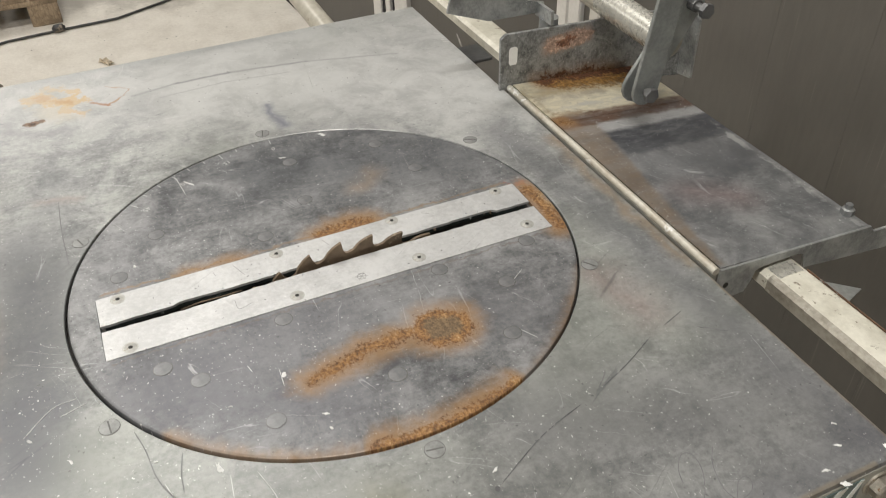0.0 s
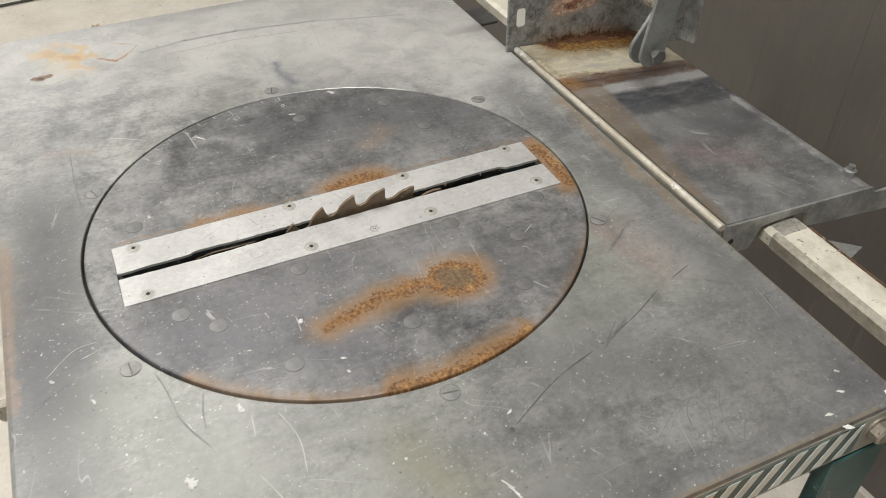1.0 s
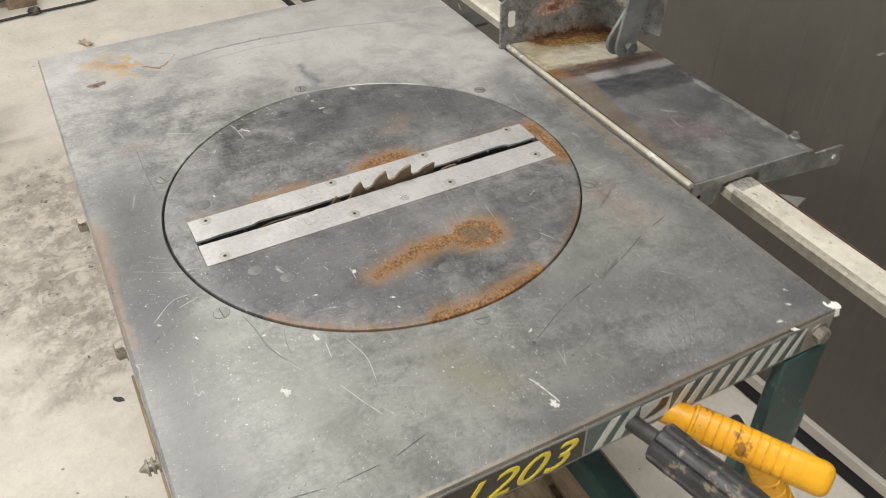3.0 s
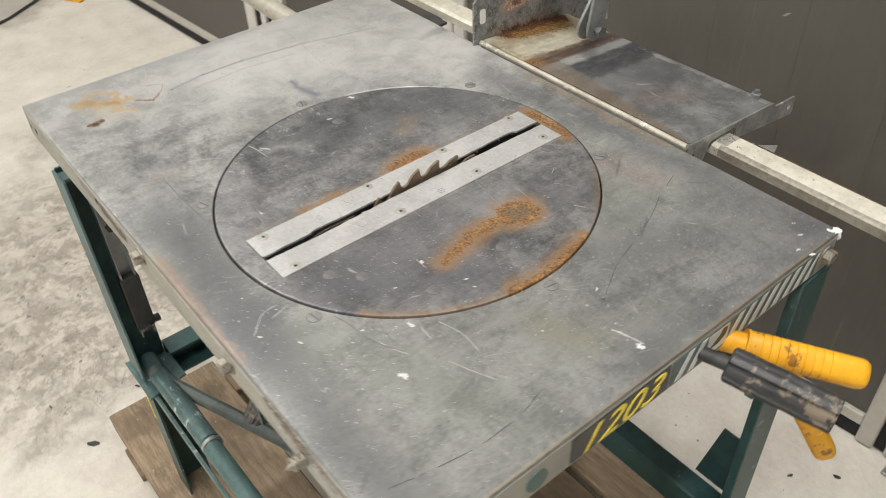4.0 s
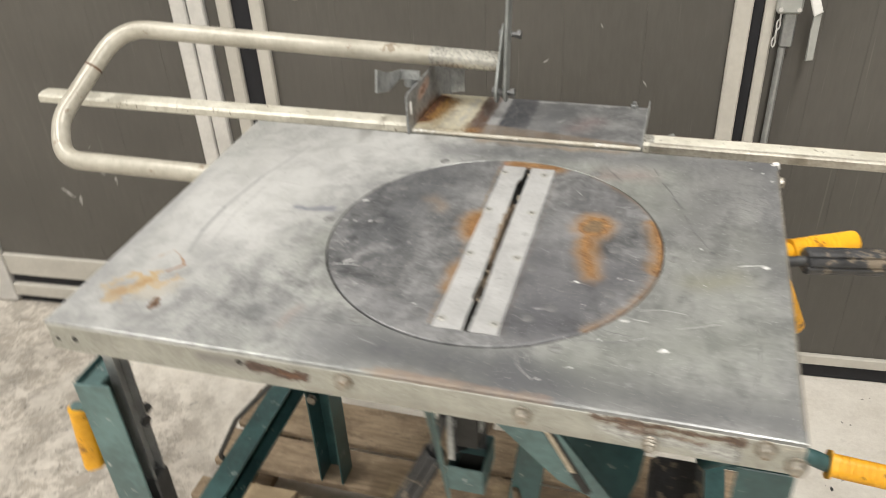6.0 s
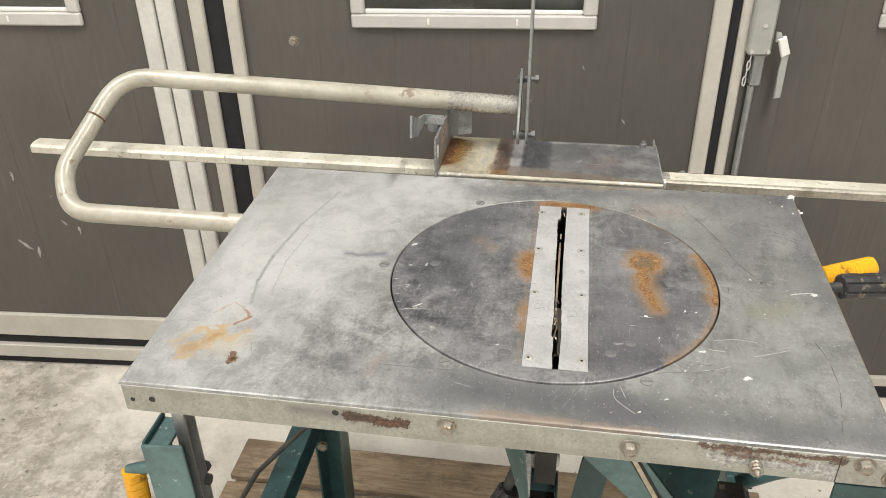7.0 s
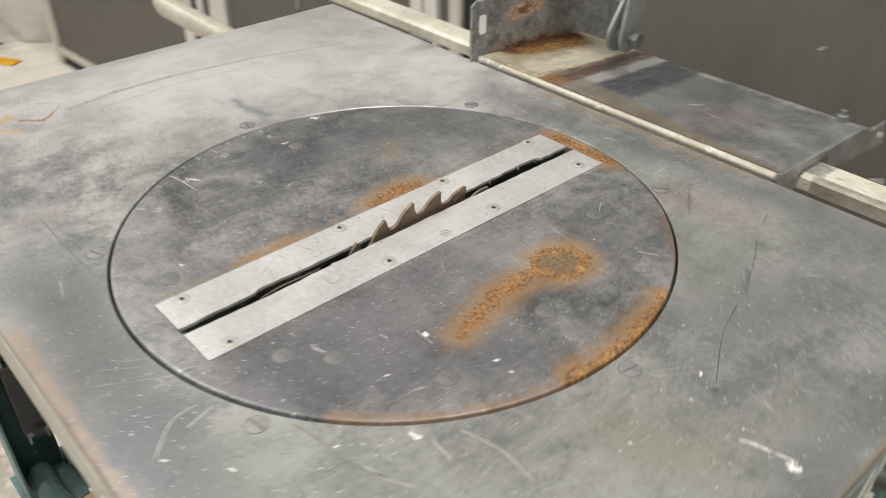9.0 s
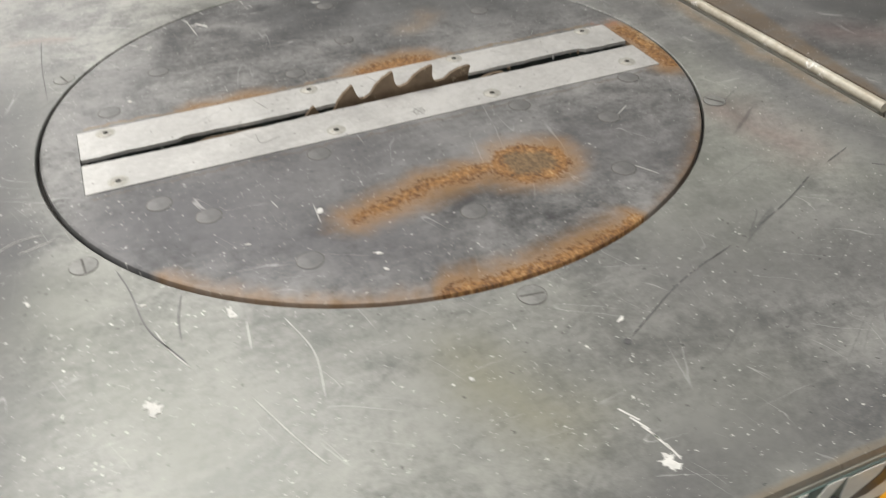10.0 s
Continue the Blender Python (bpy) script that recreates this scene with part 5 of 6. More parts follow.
for k in range(5):
    stroke([(0.104 + 0.0075 * k, 0.588), (0.109 + 0.0075 * k, 0.5945)], 0.0022, TOP + 0.0003, SPLASH_WHITE, saw, "paint_tick", "short white paint tick by the back edge")

# bolts in the front skirt
BOLTS = [(0.405, 0.018, 1.0), (0.613, 0.023, 1.15), (0.861, 0.014, 1.1), (0.893, 0.031, 1.0)]
first = None
for x, down, size in BOLTS:
    if first is None:
        first = part("hex_bolt", bolt_bm(), BOLT, saw, "zinc hexagon bolt")
        first.location = (x, -0.0006, TOP - down)
    else:
        again(first, (x, -0.0006, TOP - down), (0, 17 * x * 10, 0))
b = again(first, (LONG + 0.0006, 0.576, TOP - 0.022), (0, 0, 90))
# near-black discs on the solid skirt, painted as shaded holes
for x, down in ((0.014, 0.027), (0.040, 0.024), (0.272, 0.016)):
    part("skirt_hole", rod((x, -0.0004, TOP - down), (x, -0.0009, TOP - down), 0.0042 if x > 0.03 else 0.003, 12), INSIDE_SHADE, saw)
# a coach screw whose thread sticks out of the skirt
bm = rod((0.750, 0.0, TOP - 0.030), (0.750, -0.014, TOP - 0.030), 0.0042, 12)
for k in range(3):
    rod((0.750, -0.002 - 0.0046 * k, TOP - 0.030), (0.750, -0.0042 - 0.0046 * k, TOP - 0.030), 0.0078, 14, bm, r2=0.0066)
rod((0.750, -0.014, TOP - 0.030), (0.750, -0.019, TOP - 0.030), 0.0042, 12, bm, r2=0.0012)
part("coach_screw", bm, BOLT, saw, "pale coach screw with its thread outwards")

# right-hand skirt: striped tape and a lettered sticker
XR = LONG + 0.0012
part("tape", box(LONG + 0.0005, XR, 0.315, 0.560, TOP - 0.041, TOP - 0.008), TAPE_GREEN, saw, "worn green and white striped tape")
for k in range(12):
    y = 0.322 + k * 0.0198
    if 0.352 < y < 0.385:
        continue
    pts = [(y, TOP - 0.0405), (y + 0.0095, TOP - 0.0405), (y + 0.0255, TOP - 0.0085), (y + 0.016, TOP - 0.0085)]
    pts = [(min(0.560, a), c) for a, c in pts]
    part("tape_stripe", prism(pts, XR, XR + 0.0003, "x"), TAPE_WHITE, saw, smooth=0)
part("tape_patch", box(XR, XR + 0.0003, 0.369, 0.402, TOP - 0.038, TOP - 0.010), TAPE_WHITE, saw, "torn white paper patch", 0)
part("patch_print", prism([(0.386, TOP - 0.030), (0.397, TOP - 0.024), (0.399, TOP - 0.013), (0.391, TOP - 0.011), (0.388, TOP - 0.018), (0.373, TOP - 0.030)], XR + 0.0003, XR + 0.0006, "x"), STICKER_BLACK, saw, "torn dark print on the paper patch", 0)
part("sticker", box(LONG + 0.0005, XR, 0.180, 0.312, TOP - 0.042, TOP - 0.008), STICKER_BLACK, saw, "black sticker with yellow lettering")
flat_text("1203", 0.043, STICKER_YELLOW, saw, Matrix.Translation((XR + 0.0002, 0.241, TOP - 0.0405)) @ Matrix(((0, 0, 1, 0), (1, 0, 0, 0), (0, 1, 0, 0), (0, 0, 0, 1))) @ Matrix.Diagonal((1.30, 1, 1, 1)), 0.45, 0.0003)
part("skirt_badge", rod((LONG + 0.0005, 0.138, TOP - 0.026), (LONG + 0.0020, 0.138, TOP - 0.026), 0.0125, 20), GREEN_PALE, saw, "small green cap")
for k, (x, y, z, a, b) in enumerate(((0.8965, 0.594, TOP, 0.006, 0.007), (0.892, 0.588, TOP, 0.005, 0.002), (0.898, 0.5955, TOP - 0.006, 0.0045, 0.0035))):
    r = random.Random(60 + k)
    bm = bmesh.new()
    bmesh.ops.create_icosphere(bm, subdivisions=3, radius=1)
    for v in bm.verts:
        v.co = Vector((v.co.x * a, v.co.y * b, v.co.z * (0.0016 if k < 2 else 0.007))) * (0.75 + 0.5 * noise.noise(v.co * 2.3 + Vector((k * 5, 0, 0)))) + Vector((x + (0.0015 if k == 2 else 0), y, z))
    part("paint_dab", bm, WHITE_PAINT, saw, "white paint on the corner", 60)


# ---- guide rail and sliding fence
def rail_profile(y, z, w, h, c):
    """A box profile with chamfered shoulders; z is its top."""
    return [(y - w / 2 + c, z - 0.0012), (y - 0.004, z), (y + w / 2 - c, z - 0.0012), (y + w / 2, z - c), (y + w / 2, z - h + c * 0.5), (y + w / 2 - c * 0.5, z - h), (y - w / 2 + c * 0.5, z - h), (y - w / 2, z - h + c * 0.5), (y - w / 2, z - c)]


RAIL_Y, RAIL_TOP = 0.677, 1.039
RAIL = part("guide_rail", prism(rail_profile(RAIL_Y, RAIL_TOP, 0.041, 0.019, 0.0050), -0.537, 1.15, "x", bevel=0.0008), RAIL_CREAM, saw, "chipped cream-painted guide rail", 20)
# near-black plate on the solid rail end, painted as a shaded hollow
part("rail_end", prism(rail_profile(RAIL_Y, RAIL_TOP - 0.002, 0.036, 0.015, 0.003), -0.5385, -0.5372, "x"), INSIDE_SHADE, RAIL, "dark face painted as the shaded hollow end")
for x in (-0.52, 0.98, 1.115):
    again(first, (x, RAIL_Y - (0.0207 if x < 0 else 0.0214), RAIL_TOP - 0.012)).parent = saw
bare = [(RAIL_Y - 0.0213, RAIL_TOP - 0.0170), (RAIL_Y - 0.0213, RAIL_TOP - 0.0048), (RAIL_Y - 0.0190, RAIL_TOP - 0.0020), (RAIL_Y - 0.0152, RAIL_TOP - 0.0006), (RAIL_Y - 0.0150, RAIL_TOP - 0.0014), (RAIL_Y - 0.0203, RAIL_TOP - 0.0056), (RAIL_Y - 0.0206, RAIL_TOP - 0.0170)]
part("rail_side", prism(bare, 0.700, 1.148, "x"), RAIL_SIDE, RAIL, "bare steel shoulder of the rail", 20)
part("rail_bare_end", prism([(RAIL_Y - 0.0138, RAIL_TOP - 0.0009), (RAIL_Y - 0.004, RAIL_TOP + 0.0004), (RAIL_Y + 0.0138, RAIL_TOP - 0.0008), (RAIL_Y + 0.0138, RAIL_TOP - 0.002), (RAIL_Y - 0.0138, RAIL_TOP - 0.002)], 0.690, 0.707, "x"), TUBE_BARE, RAIL, "unpainted grey stretch of the rail", 20)
part("rail_rust_edge", box(0.705, 1.10, RAIL_Y + 0.0206, RAIL_Y + 0.0216, RAIL_TOP - 0.016, RAIL_TOP - 0.0035), LIP_RUST, RAIL, "rusty far edge of the rail")
part("rail_cap", rod((1.115, RAIL_Y, RAIL_TOP - 0.001), (1.115, RAIL_Y, RAIL_TOP + 0.003), 0.010, 14), GALV, RAIL)
for x in (0.10, 0.60):
    part("rail_bracket", box(x, x + 0.05, DEEP + 0.0006, RAIL_Y - 0.0207, TOP - 0.036, TOP - 0.031, 0.001), BLACK_METAL, saw)
part("rail_flap", prism([(0.700, 0.695), (0.738, 0.735), (0.748, 0.705), (0.735, 0.693)], 1.022, 1.0235, "z"), GALV, saw, "small loose plate")

SL = (0.294, 0.688)


def fence_height(y):
    return 1.0575 - (y - 0.603) * 0.075


def fence():
    pts = [(0.607, fence_height(0.607) - 0.003), (0.607, fence_height(0.607)), (0.79, fence_height(0.79)), (0.79, fence_height(0.79) - 0.022), (0.787, fence_height(0.79) - 0.022), (0.787, fence_height(0.787) - 0.003)]
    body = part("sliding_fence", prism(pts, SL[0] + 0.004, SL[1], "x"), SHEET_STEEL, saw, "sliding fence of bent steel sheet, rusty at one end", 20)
    part("rolled_edge", rod((SL[0] + 0.004, 0.6028, 1.0541), (SL[1], 0.6028, 1.0541), 0.0039, 14), EDGE_TAN, body)
    part("down_lip", box(SL[0] + 0.005, SL[1] - 0.001, 0.6005, 0.6060, 0.985, 1.0512, 0.001), SIDE_STEEL, body)
    part("seam_plate", box(SL[0] + 0.005, 0.404, 0.6135, 0.785, 0.0001, 0.0004, 0.0001, m=Matrix(((1, 0, 0, 0), (0, 1, 0, 0), (0, -0.075, 1, 1.0575 + 0.603 * 0.075), (0, 0, 0, 1)))), SHEET_STEEL, body, "stained yellowish end sheet")
    # upright plate at the rusty end
    out = [(0.590, 1.052), (0.865, 1.012), (0.868, 1.105), (0.862, 1.110), (0.597, 1.124), (0.590, 1.119)]
    up = part("end_plate", prism(out, SL[0] - 0.0015, SL[0] + 0.0025, "x", bevel=0.0006), END_STEEL, body, "spangled galvanised upright plate with a slot and rust")
    part("plate_slot", prism([(0.6035, 1.083), (0.611, 1.083), (0.613, 1.086), (0.613, 1.103), (0.611, 1.106), (0.6035, 1.106), (0.6015, 1.103), (0.6015, 1.086)], SL[0] + 0.0025, SL[0] + 0.0029, "x"), WHITE_PAINT, up)
    part("plate_slot", prism([(0.6035, 1.083), (0.611, 1.083), (0.613, 1.086), (0.613, 1.103), (0.611, 1.106), (0.6035, 1.106), (0.6015, 1.103), (0.6015, 1.086)], SL[0] - 0.0019, SL[0] - 0.0015, "x"), WHITE_PAINT, up)
    part("end_return", prism([(SL[0] + 0.0026, 1.016), (SL[0] + 0.030, 1.020), (SL[0] + 0.030, 1.100), (SL[0] + 0.022, 1.106), (SL[0] + 0.0026, 1.108)], 0.861, 0.865, "y"), PLATE_GALV, up)
    # end flange with the tab that reaches past the sheet
    flange = [(0.606, 1.056), (0.606, 1.030), (0.616, 1.018), (0.640, 1.018), (0.646, 1.030), (0.648, 1.0415), (0.654, 1.0435), (0.698, 1.0435), (0.706, 1.0405), (0.710, 1.022), (0.74, 1.018), (0.842, 1.006), (0.846, 1.010), (0.846, 1.031), (0.842, 1.035), (0.795, 1.036), (0.790, 1.0445)]
    fl = part("end_flange", prism(flange, SL[1] - 0.0005, SL[1] + 0.0025, "x", bevel=0.0005), PLATE_GALV, body, "galvanised end flange cut out round the rail")
    part("flange_hole", rod((SL[1] + 0.0024, 0.832, 1.021), (SL[1] + 0.003, 0.832, 1.021), 0.0035, 12), WHITE_PAINT, fl)
    # near-black disc painted as a shaded hole
    part("flange_hole", rod((SL[1] + 0.0024, 0.615, 1.036), (SL[1] + 0.003, 0.615, 1.036), 0.003, 12), INSIDE_SHADE, fl)
    bm = rod((0.664, 0.784, 1.036), (0.664, 0.784, 1.056), 0.0036, 10)
    rod((0.664, 0.784, 1.0442), (0.664, 0.784, 1.0505), 0.0068, 6, bm)
    rod((0.664, 0.784, 1.0505), (0.664, 0.784, 1.0515), 0.0066, 6, bm, r2=0.005)
    part("hex_bolt", bm, GREY_METAL, body)
    # clamp plate and knob beyond the upright plate
    clamp = [(0.535, 1.150), (0.545, 1.186), (0.600, 1.158), (0.665, 1.140), (0.665, 1.128), (0.59, 1.130)]
    part("clamp_plate", prism(clamp, 0.262, 0.266, "x", bevel=0.0006), PLATE_GALV, body, "bent galvanised plate")
    part("clamp_plate", prism([(0.262, 1.125), (0.300, 1.125), (0.300, 1.142), (0.262, 1.142)], 0.655, 0.659, "y"), PLATE_GALV, body)
    part("knob", rod((0.280, 0.664, 1.112), (0.280, 0.664, 1.127), 0.012, 14), GREY_METAL, body)
    return body


fence()


# ---- guard arm: bent tube and flat links
def guard_arm():
    way = rounded([(0.428, 0.730, 1.138), (-0.348, 0.730, 1.164), (-0.406, 0.560, 1.038), (-0.372, 0.497, 0.987), (0.20, 0.495, 0.987)], 0.085, 8)
    arm = part("guard_arm", sweep(way, 0.0175, 20), CREAM, saw, "cream-painted bent steel tube carrying the guard")
    part("weld_ring", sweep([Vector((-0.374, 0.654, 1.108)), Vector((-0.375, 0.651, 1.1058))], 0.0180, 20), LIP_RUST, arm)
    part("bare_sleeve", sweep([Vector((0.300, 0.730, 1.1423)), Vector((0.425, 0.730, 1.1381))], 0.0178, 20), TUBE_BARE, arm, "scuffed shiny end of the tube")
    part("arm_clamp", box(0.06, 0.12, 0.455, 0.535, 0.965, TOP - 0.006, 0.004), GREEN, saw)

    def link(name, y0, z0, y1, z1, half, x0, x1, label):
        a, b = Vector((y0, z0)), Vector((y1, z1))
        w = (b - a).normalized()
        s = Vector((-w.y, w.x))
        base = math.atan2(w.y, w.x)
        pts = [tuple(b + Vector((math.cos(base - math.pi / 2 + k * math.pi / 8), math.sin(base - math.pi / 2 + k * math.pi / 8))) * half) for k in range(9)]
        pts += [tuple(a + Vector((math.cos(base + math.pi / 2 + k * math.pi / 8), math.sin(base + math.pi / 2 + k * math.pi / 8))) * half) for k in range(9)]
        return part(name, prism(pts, x0, x1, "x", bevel=0.0008), LINK, arm, label)

    link("link_plate", 0.690, 1.099, 0.746, 1.184, 0.0190, 0.4285, 0.4335, "flat galvanised link plate")
    link("link_bar", 0.690, 1.099, 0.756, 1.50, 0.0165, 0.444, 0.449, "long flat galvanised link bar")
    for y, z in ((0.690, 1.099), (0.746, 1.184)):
        bm = rod((0.4240, y, z), (0.4590, y, z), 0.0045, 10)
        rod((0.4550, y, z), (0.4615, y, z), 0.0085, 6, bm)
        rod((0.4225, y, z), (0.4283, y, z), 0.0085, 6, bm)
        rod((0.4337, y, z), (0.4438, y, z), 0.0070, 10, bm)
        part("pivot_bolt", bm, PIVOT, arm)


guard_arm()


# ---- frame
def channel(x0, x1, y0, y1, z0, z1, open_to, t=0.004):
    """An upright C-section of bent sheet, open towards one side."""
    c = {"+x": [(x1, y0), (x0, y0), (x0, y1), (x1, y1), (x1, y1 - t), (x0 + t, y1 - t), (x0 + t, y0 + t), (x1, y0 + t)],
         "-x": [(x0, y0), (x1, y0), (x1, y1), (x0, y1), (x0, y1 - t), (x1 - t, y1 - t), (x1 - t, y0 + t), (x0, y0 + t)],
         "-y": [(x0, y0), (x0, y1), (x1, y1), (x1, y0), (x1 - t, y0), (x1 - t, y1 - t), (x0 + t, y1 - t), (x0 + t, y0)]}[open_to]
    return prism(c, z0, z1, "z")


FOOT = 0.145
# left front: an upright channel with a sliding post inside and a narrower foot
leg = part("leg", prism([(0.003, 0.505), (0.003, 0.940), (0.060, 0.946), (0.066, 0.515)], 0.003, 0.007, "y", bevel=0.0008), GREEN_PALE, saw, "green steel channel leg")
part("leg_side", box(0.003, 0.007, 0.0072, 0.066, 0.50, 0.943, 0.0008), GREEN, leg)
part("leg_cap", box(0.0075, 0.036, 0.0072, 0.064, 0.930, 0.936, 0.001), GREEN_PALE, leg)
part("post", channel(0.040, 0.056, 0.030, 0.056, 0.60, TOP - 0.006, "+x", 0.003), GREY_METAL, leg, "grey sliding post")
part("post_sleeve", box(0.037, 0.059, 0.027, 0.059, 0.620, 0.735, 0.002), BLACK_METAL, leg)
for z in (0.622, 0.845):
    part("post_bolt", rod((0.048, 0.060, z), (0.048, 0.070, z), 0.008, 6), BLACK_METAL, leg)
    part("post_bolt", rod((0.0592, 0.043, z), (0.066, 0.043, z), 0.008, 6), BLACK_METAL, leg)
part("leg", channel(0.006, 0.060, 0.006, 0.060, FOOT, 0.500, "+x"), GREEN, saw, "green lower leg with a yellow mark")
part("leg_mark", box(0.012, 0.020, 0.0048, 0.006, 0.36, 0.47), STICKER_YELLOW, saw, smooth=0)
part("collar_plate", prism([(-0.014, -0.004), (0.10, -0.004), (0.085, 0.072), (-0.004, 0.072)], 0.4955, 0.5005, "z", bevel=0.001), GREEN_PALE, saw)
# right front: a broad plate
part("leg", prism([(0.840, FOOT), (0.840, 1.000), (0.897, 1.000), (0.897, FOOT)], 0.0035, 0.0075, "y", bevel=0.0008), GREEN, saw, "broad green front leg plate")
part("leg_side", box(0.893, 0.897, 0.008, 0.062, FOOT, 1.000, 0.0008), GREEN, saw)
part("leg_flange", box(0.868, 0.912, -0.006, 0.0033, 0.60, 0.865, 0.001), GREEN, saw)
# far legs
part("leg", channel(0.026, 0.084, 0.535, 0.592, FOOT, 1.004, "-y"), GREEN, saw, "green steel channel leg")
part("post_bolt", rod((0.045, 0.534, 0.42), (0.045, 0.524, 0.42), 0.011, 6), BOLT, saw)
part("leg", box(0.888, 0.902, 0.545, 0.600, FOOT, 1.004, 0.0015), GREEN, saw, "flat green steel leg")
part("leg_bracket", box(0.8725, 0.8875, 0.546, 0.640, 0.790, 0.860, 0.003), GREEN_PALE, saw, "stepped green bracket with white paint flecks")
part("gusset", prism([(0.82, 0.530), (0.845, 0.655), (0.8875, 0.655), (0.8875, 0.530)], 0.588, 0.592, "y", bevel=0.0006), GREEN, saw)
# rails between the legs


def beam_y(x0, x1, y0, y1, z0, z1, t=0.005):
    """A level C-section along y, open towards +x."""
    return prism([(x1, z0), (x0, z0), (x0, z1), (x1, z1), (x1, z1 - t), (x0 + t, z1 - t), (x0 + t, z0 + t), (x1, z0 + t)], y0, y1, "y")


part("side_beam", beam_y(0.008, 0.050, 0.066, 0.535, 0.470, 0.530), GREEN, saw, "green channel beam")
part("cross_beam", box(0.084, 0.8875, 0.548, 0.588, 0.470, 0.525, 0.003), GREEN, saw, "green cross beam")
part("side_beam", beam_y(0.860, 0.893, 0.066, 0.545, 0.470, 0.525), GREEN, saw, "green channel beam")
tube = part("front_tube", sweep([(0.02, 0.030, 0.515), (0.862, 0.036, 0.500)], 0.0165, 16), GREEN_PALE, saw, "rubbed green front tube")
part("clip_ring", sweep([(0.268, 0.0335, 0.511), (0.274, 0.0335, 0.511)], 0.0190, 16), GALV, tube)
part("tube_sleeve", sweep([(0.075, 0.0312, 0.514), (0.262, 0.0330, 0.5112)], 0.0180, 16), GREEN_RUBBED, tube, "rubbed sleeve")
part("brace", sweep([(0.060, 0.024, 0.522), (0.12, 0.045, 0.515), (0.62, 0.240, 0.498), (0.866, 0.33, 0.492)], 0.0125, 10, profile=lambda a: 0.75 + 0.25 * abs(math.cos(a))), BRACE, saw, "thin grey-green diagonal brace")
part("front_angle", box(0.06, 0.862, 0.0065, 0.012, 0.476, 0.496, 0.001), GREEN_PALE, saw)
# small lug on the right far leg
lug = part("lug", box(0.9, 0.941, 0.548, 0.560, 0.512, 0.518, 0.001), GREEN, saw)
part("lug_side", box(0.937, 0.941, 0.548, 0.560, 0.412, 0.5115, 0.001), GREEN, lug)
part("lug_side", box(0.9, 0.941, 0.548, 0.560, 0.406, 0.4115, 0.001), GREEN, lug)
part("yellow_cap", rod((0.912, 0.53, 0.455), (0.912, 0.53, 0.482), 0.006, 10), YELLOW, saw)


# ---- grips
def ribbed_grip(a, b, r, ribs, label, parent=None, collar=1.03, reach=0.76):
    """A plastic grip with narrow grooves cut round it, a thin collar and a rounded end, from a to b."""
    a, b = Vector(a), Vector(b)
    rings = [(0.0, collar * 0.9), (0.004, collar), (0.025, collar), (0.03, 0.97)]
    for k in range(ribs):
        s = 0.12 + reach * k / (ribs - 1)
        rings += [(s - 0.007, 1.0), (s - 0.003, 0.93), (s + 0.003, 0.93), (s + 0.007, 1.0)]
    rings += [(0.93, 1.0), (0.965, 0.95), (0.99, 0.82), (1.004, 0.62), (1.010, 0.3)]
    box_like = lambda t: (abs(math.cos(t)) ** 3.2 + abs(math.sin(t)) ** 3.2) ** (-1 / 3.2) * 0.93
    bm = sweep([a.lerp(b, s) for s, f in rings], r, 28, radii=[r * f for s, f in rings], profile=box_like)
    return part("grip", bm, YELLOW, parent or saw, label, 30)


ribbed_grip((0.912, 0.420, 1.006), (1.010, 0.489, 0.991), 0.0168, 9, "yellow ribbed plastic grip", reach=0.56)
ribbed_grip((0.918, 0.520, 0.905), (0.980, 0.585, 0.745), 0.0155, 7, "yellow ribbed plastic grip hanging down", reach=0.55)
ribbed_grip((-0.046, 0.040, 0.850), (-0.041, 0.024, 0.745), 0.0160, 8, "yellow ribbed plastic grip hanging down")
part("grip_bar", sweep([(0.890, 0.404, 1.009), (0.914, 0.421, 1.0055)], 0.0125, 12), YELLOW, saw)
part("grip_bar", sweep([(0.900, 0.500, 0.945), (0.919, 0.521, 0.903)], 0.0060, 12), BLACK_METAL, saw)
part("grip_bar", rod((0.003, 0.045, 0.866), (-0.054, 0.041, 0.846), 0.0095, 12), GREEN_PALE, saw)


def fluted(a, b, r, label, parent=None):
    a, b = Vector(a), Vector(b)
    pts = [a, a.lerp(b, 0.02)] + [a.lerp(b, s / 10) for s in range(1, 11)] + [a.lerp(b, 1.004)]
    radii = [r * 0.86, r] + [r * (1 + 0.02 * math.sin(i * 2.1)) for i in range(10)] + [r * 0.9]
    return part("fluted_grip", sweep(pts, r, 48, radii=radii, profile=lambda t: 1.0 - 0.16 * max(0.0, math.cos(t * 8)) ** 3), BLACK_PLASTIC, parent or saw, label, 25)


part("lever_shaft", rod((LONG - 0.005, 0.360, TOP - 0.027), (0.935, 0.371, 1.0255), 0.0075, 14), BLACK_METAL, saw)
fluted((0.926, 0.369, 1.026), (1.025, 0.397, 1.018), 0.0188, "black fluted plastic grip with chalk marks")
part("lever_shaft", rod((0.490, 0.102, 0.900), (0.463, 0.098, 0.800), 0.007, 12), BLACK_METAL, saw)
fluted((0.476, 0.098, 0.830), (0.410, 0.075, 0.692), 0.0170, "black fluted plastic grip under the table")
way = rounded([(0.835, 0.31, 0.668), (0.885, 0.31, 0.700), (0.930, 0.31, 0.721), (0.985, 0.31, 0.722), (1.012, 0.31, 0.712)], 0.06, 7)
part("carry_bar", sweep(way + [Vector((1.03, 0.31, 0.7105))], 0.0125, 14), GREEN, saw, "bent green carrying bar")
ribbed_grip((1.012, 0.31, 0.712), (1.128, 0.31, 0.702), 0.0190, 10, "yellow ribbed carrying grip", collar=1.22)


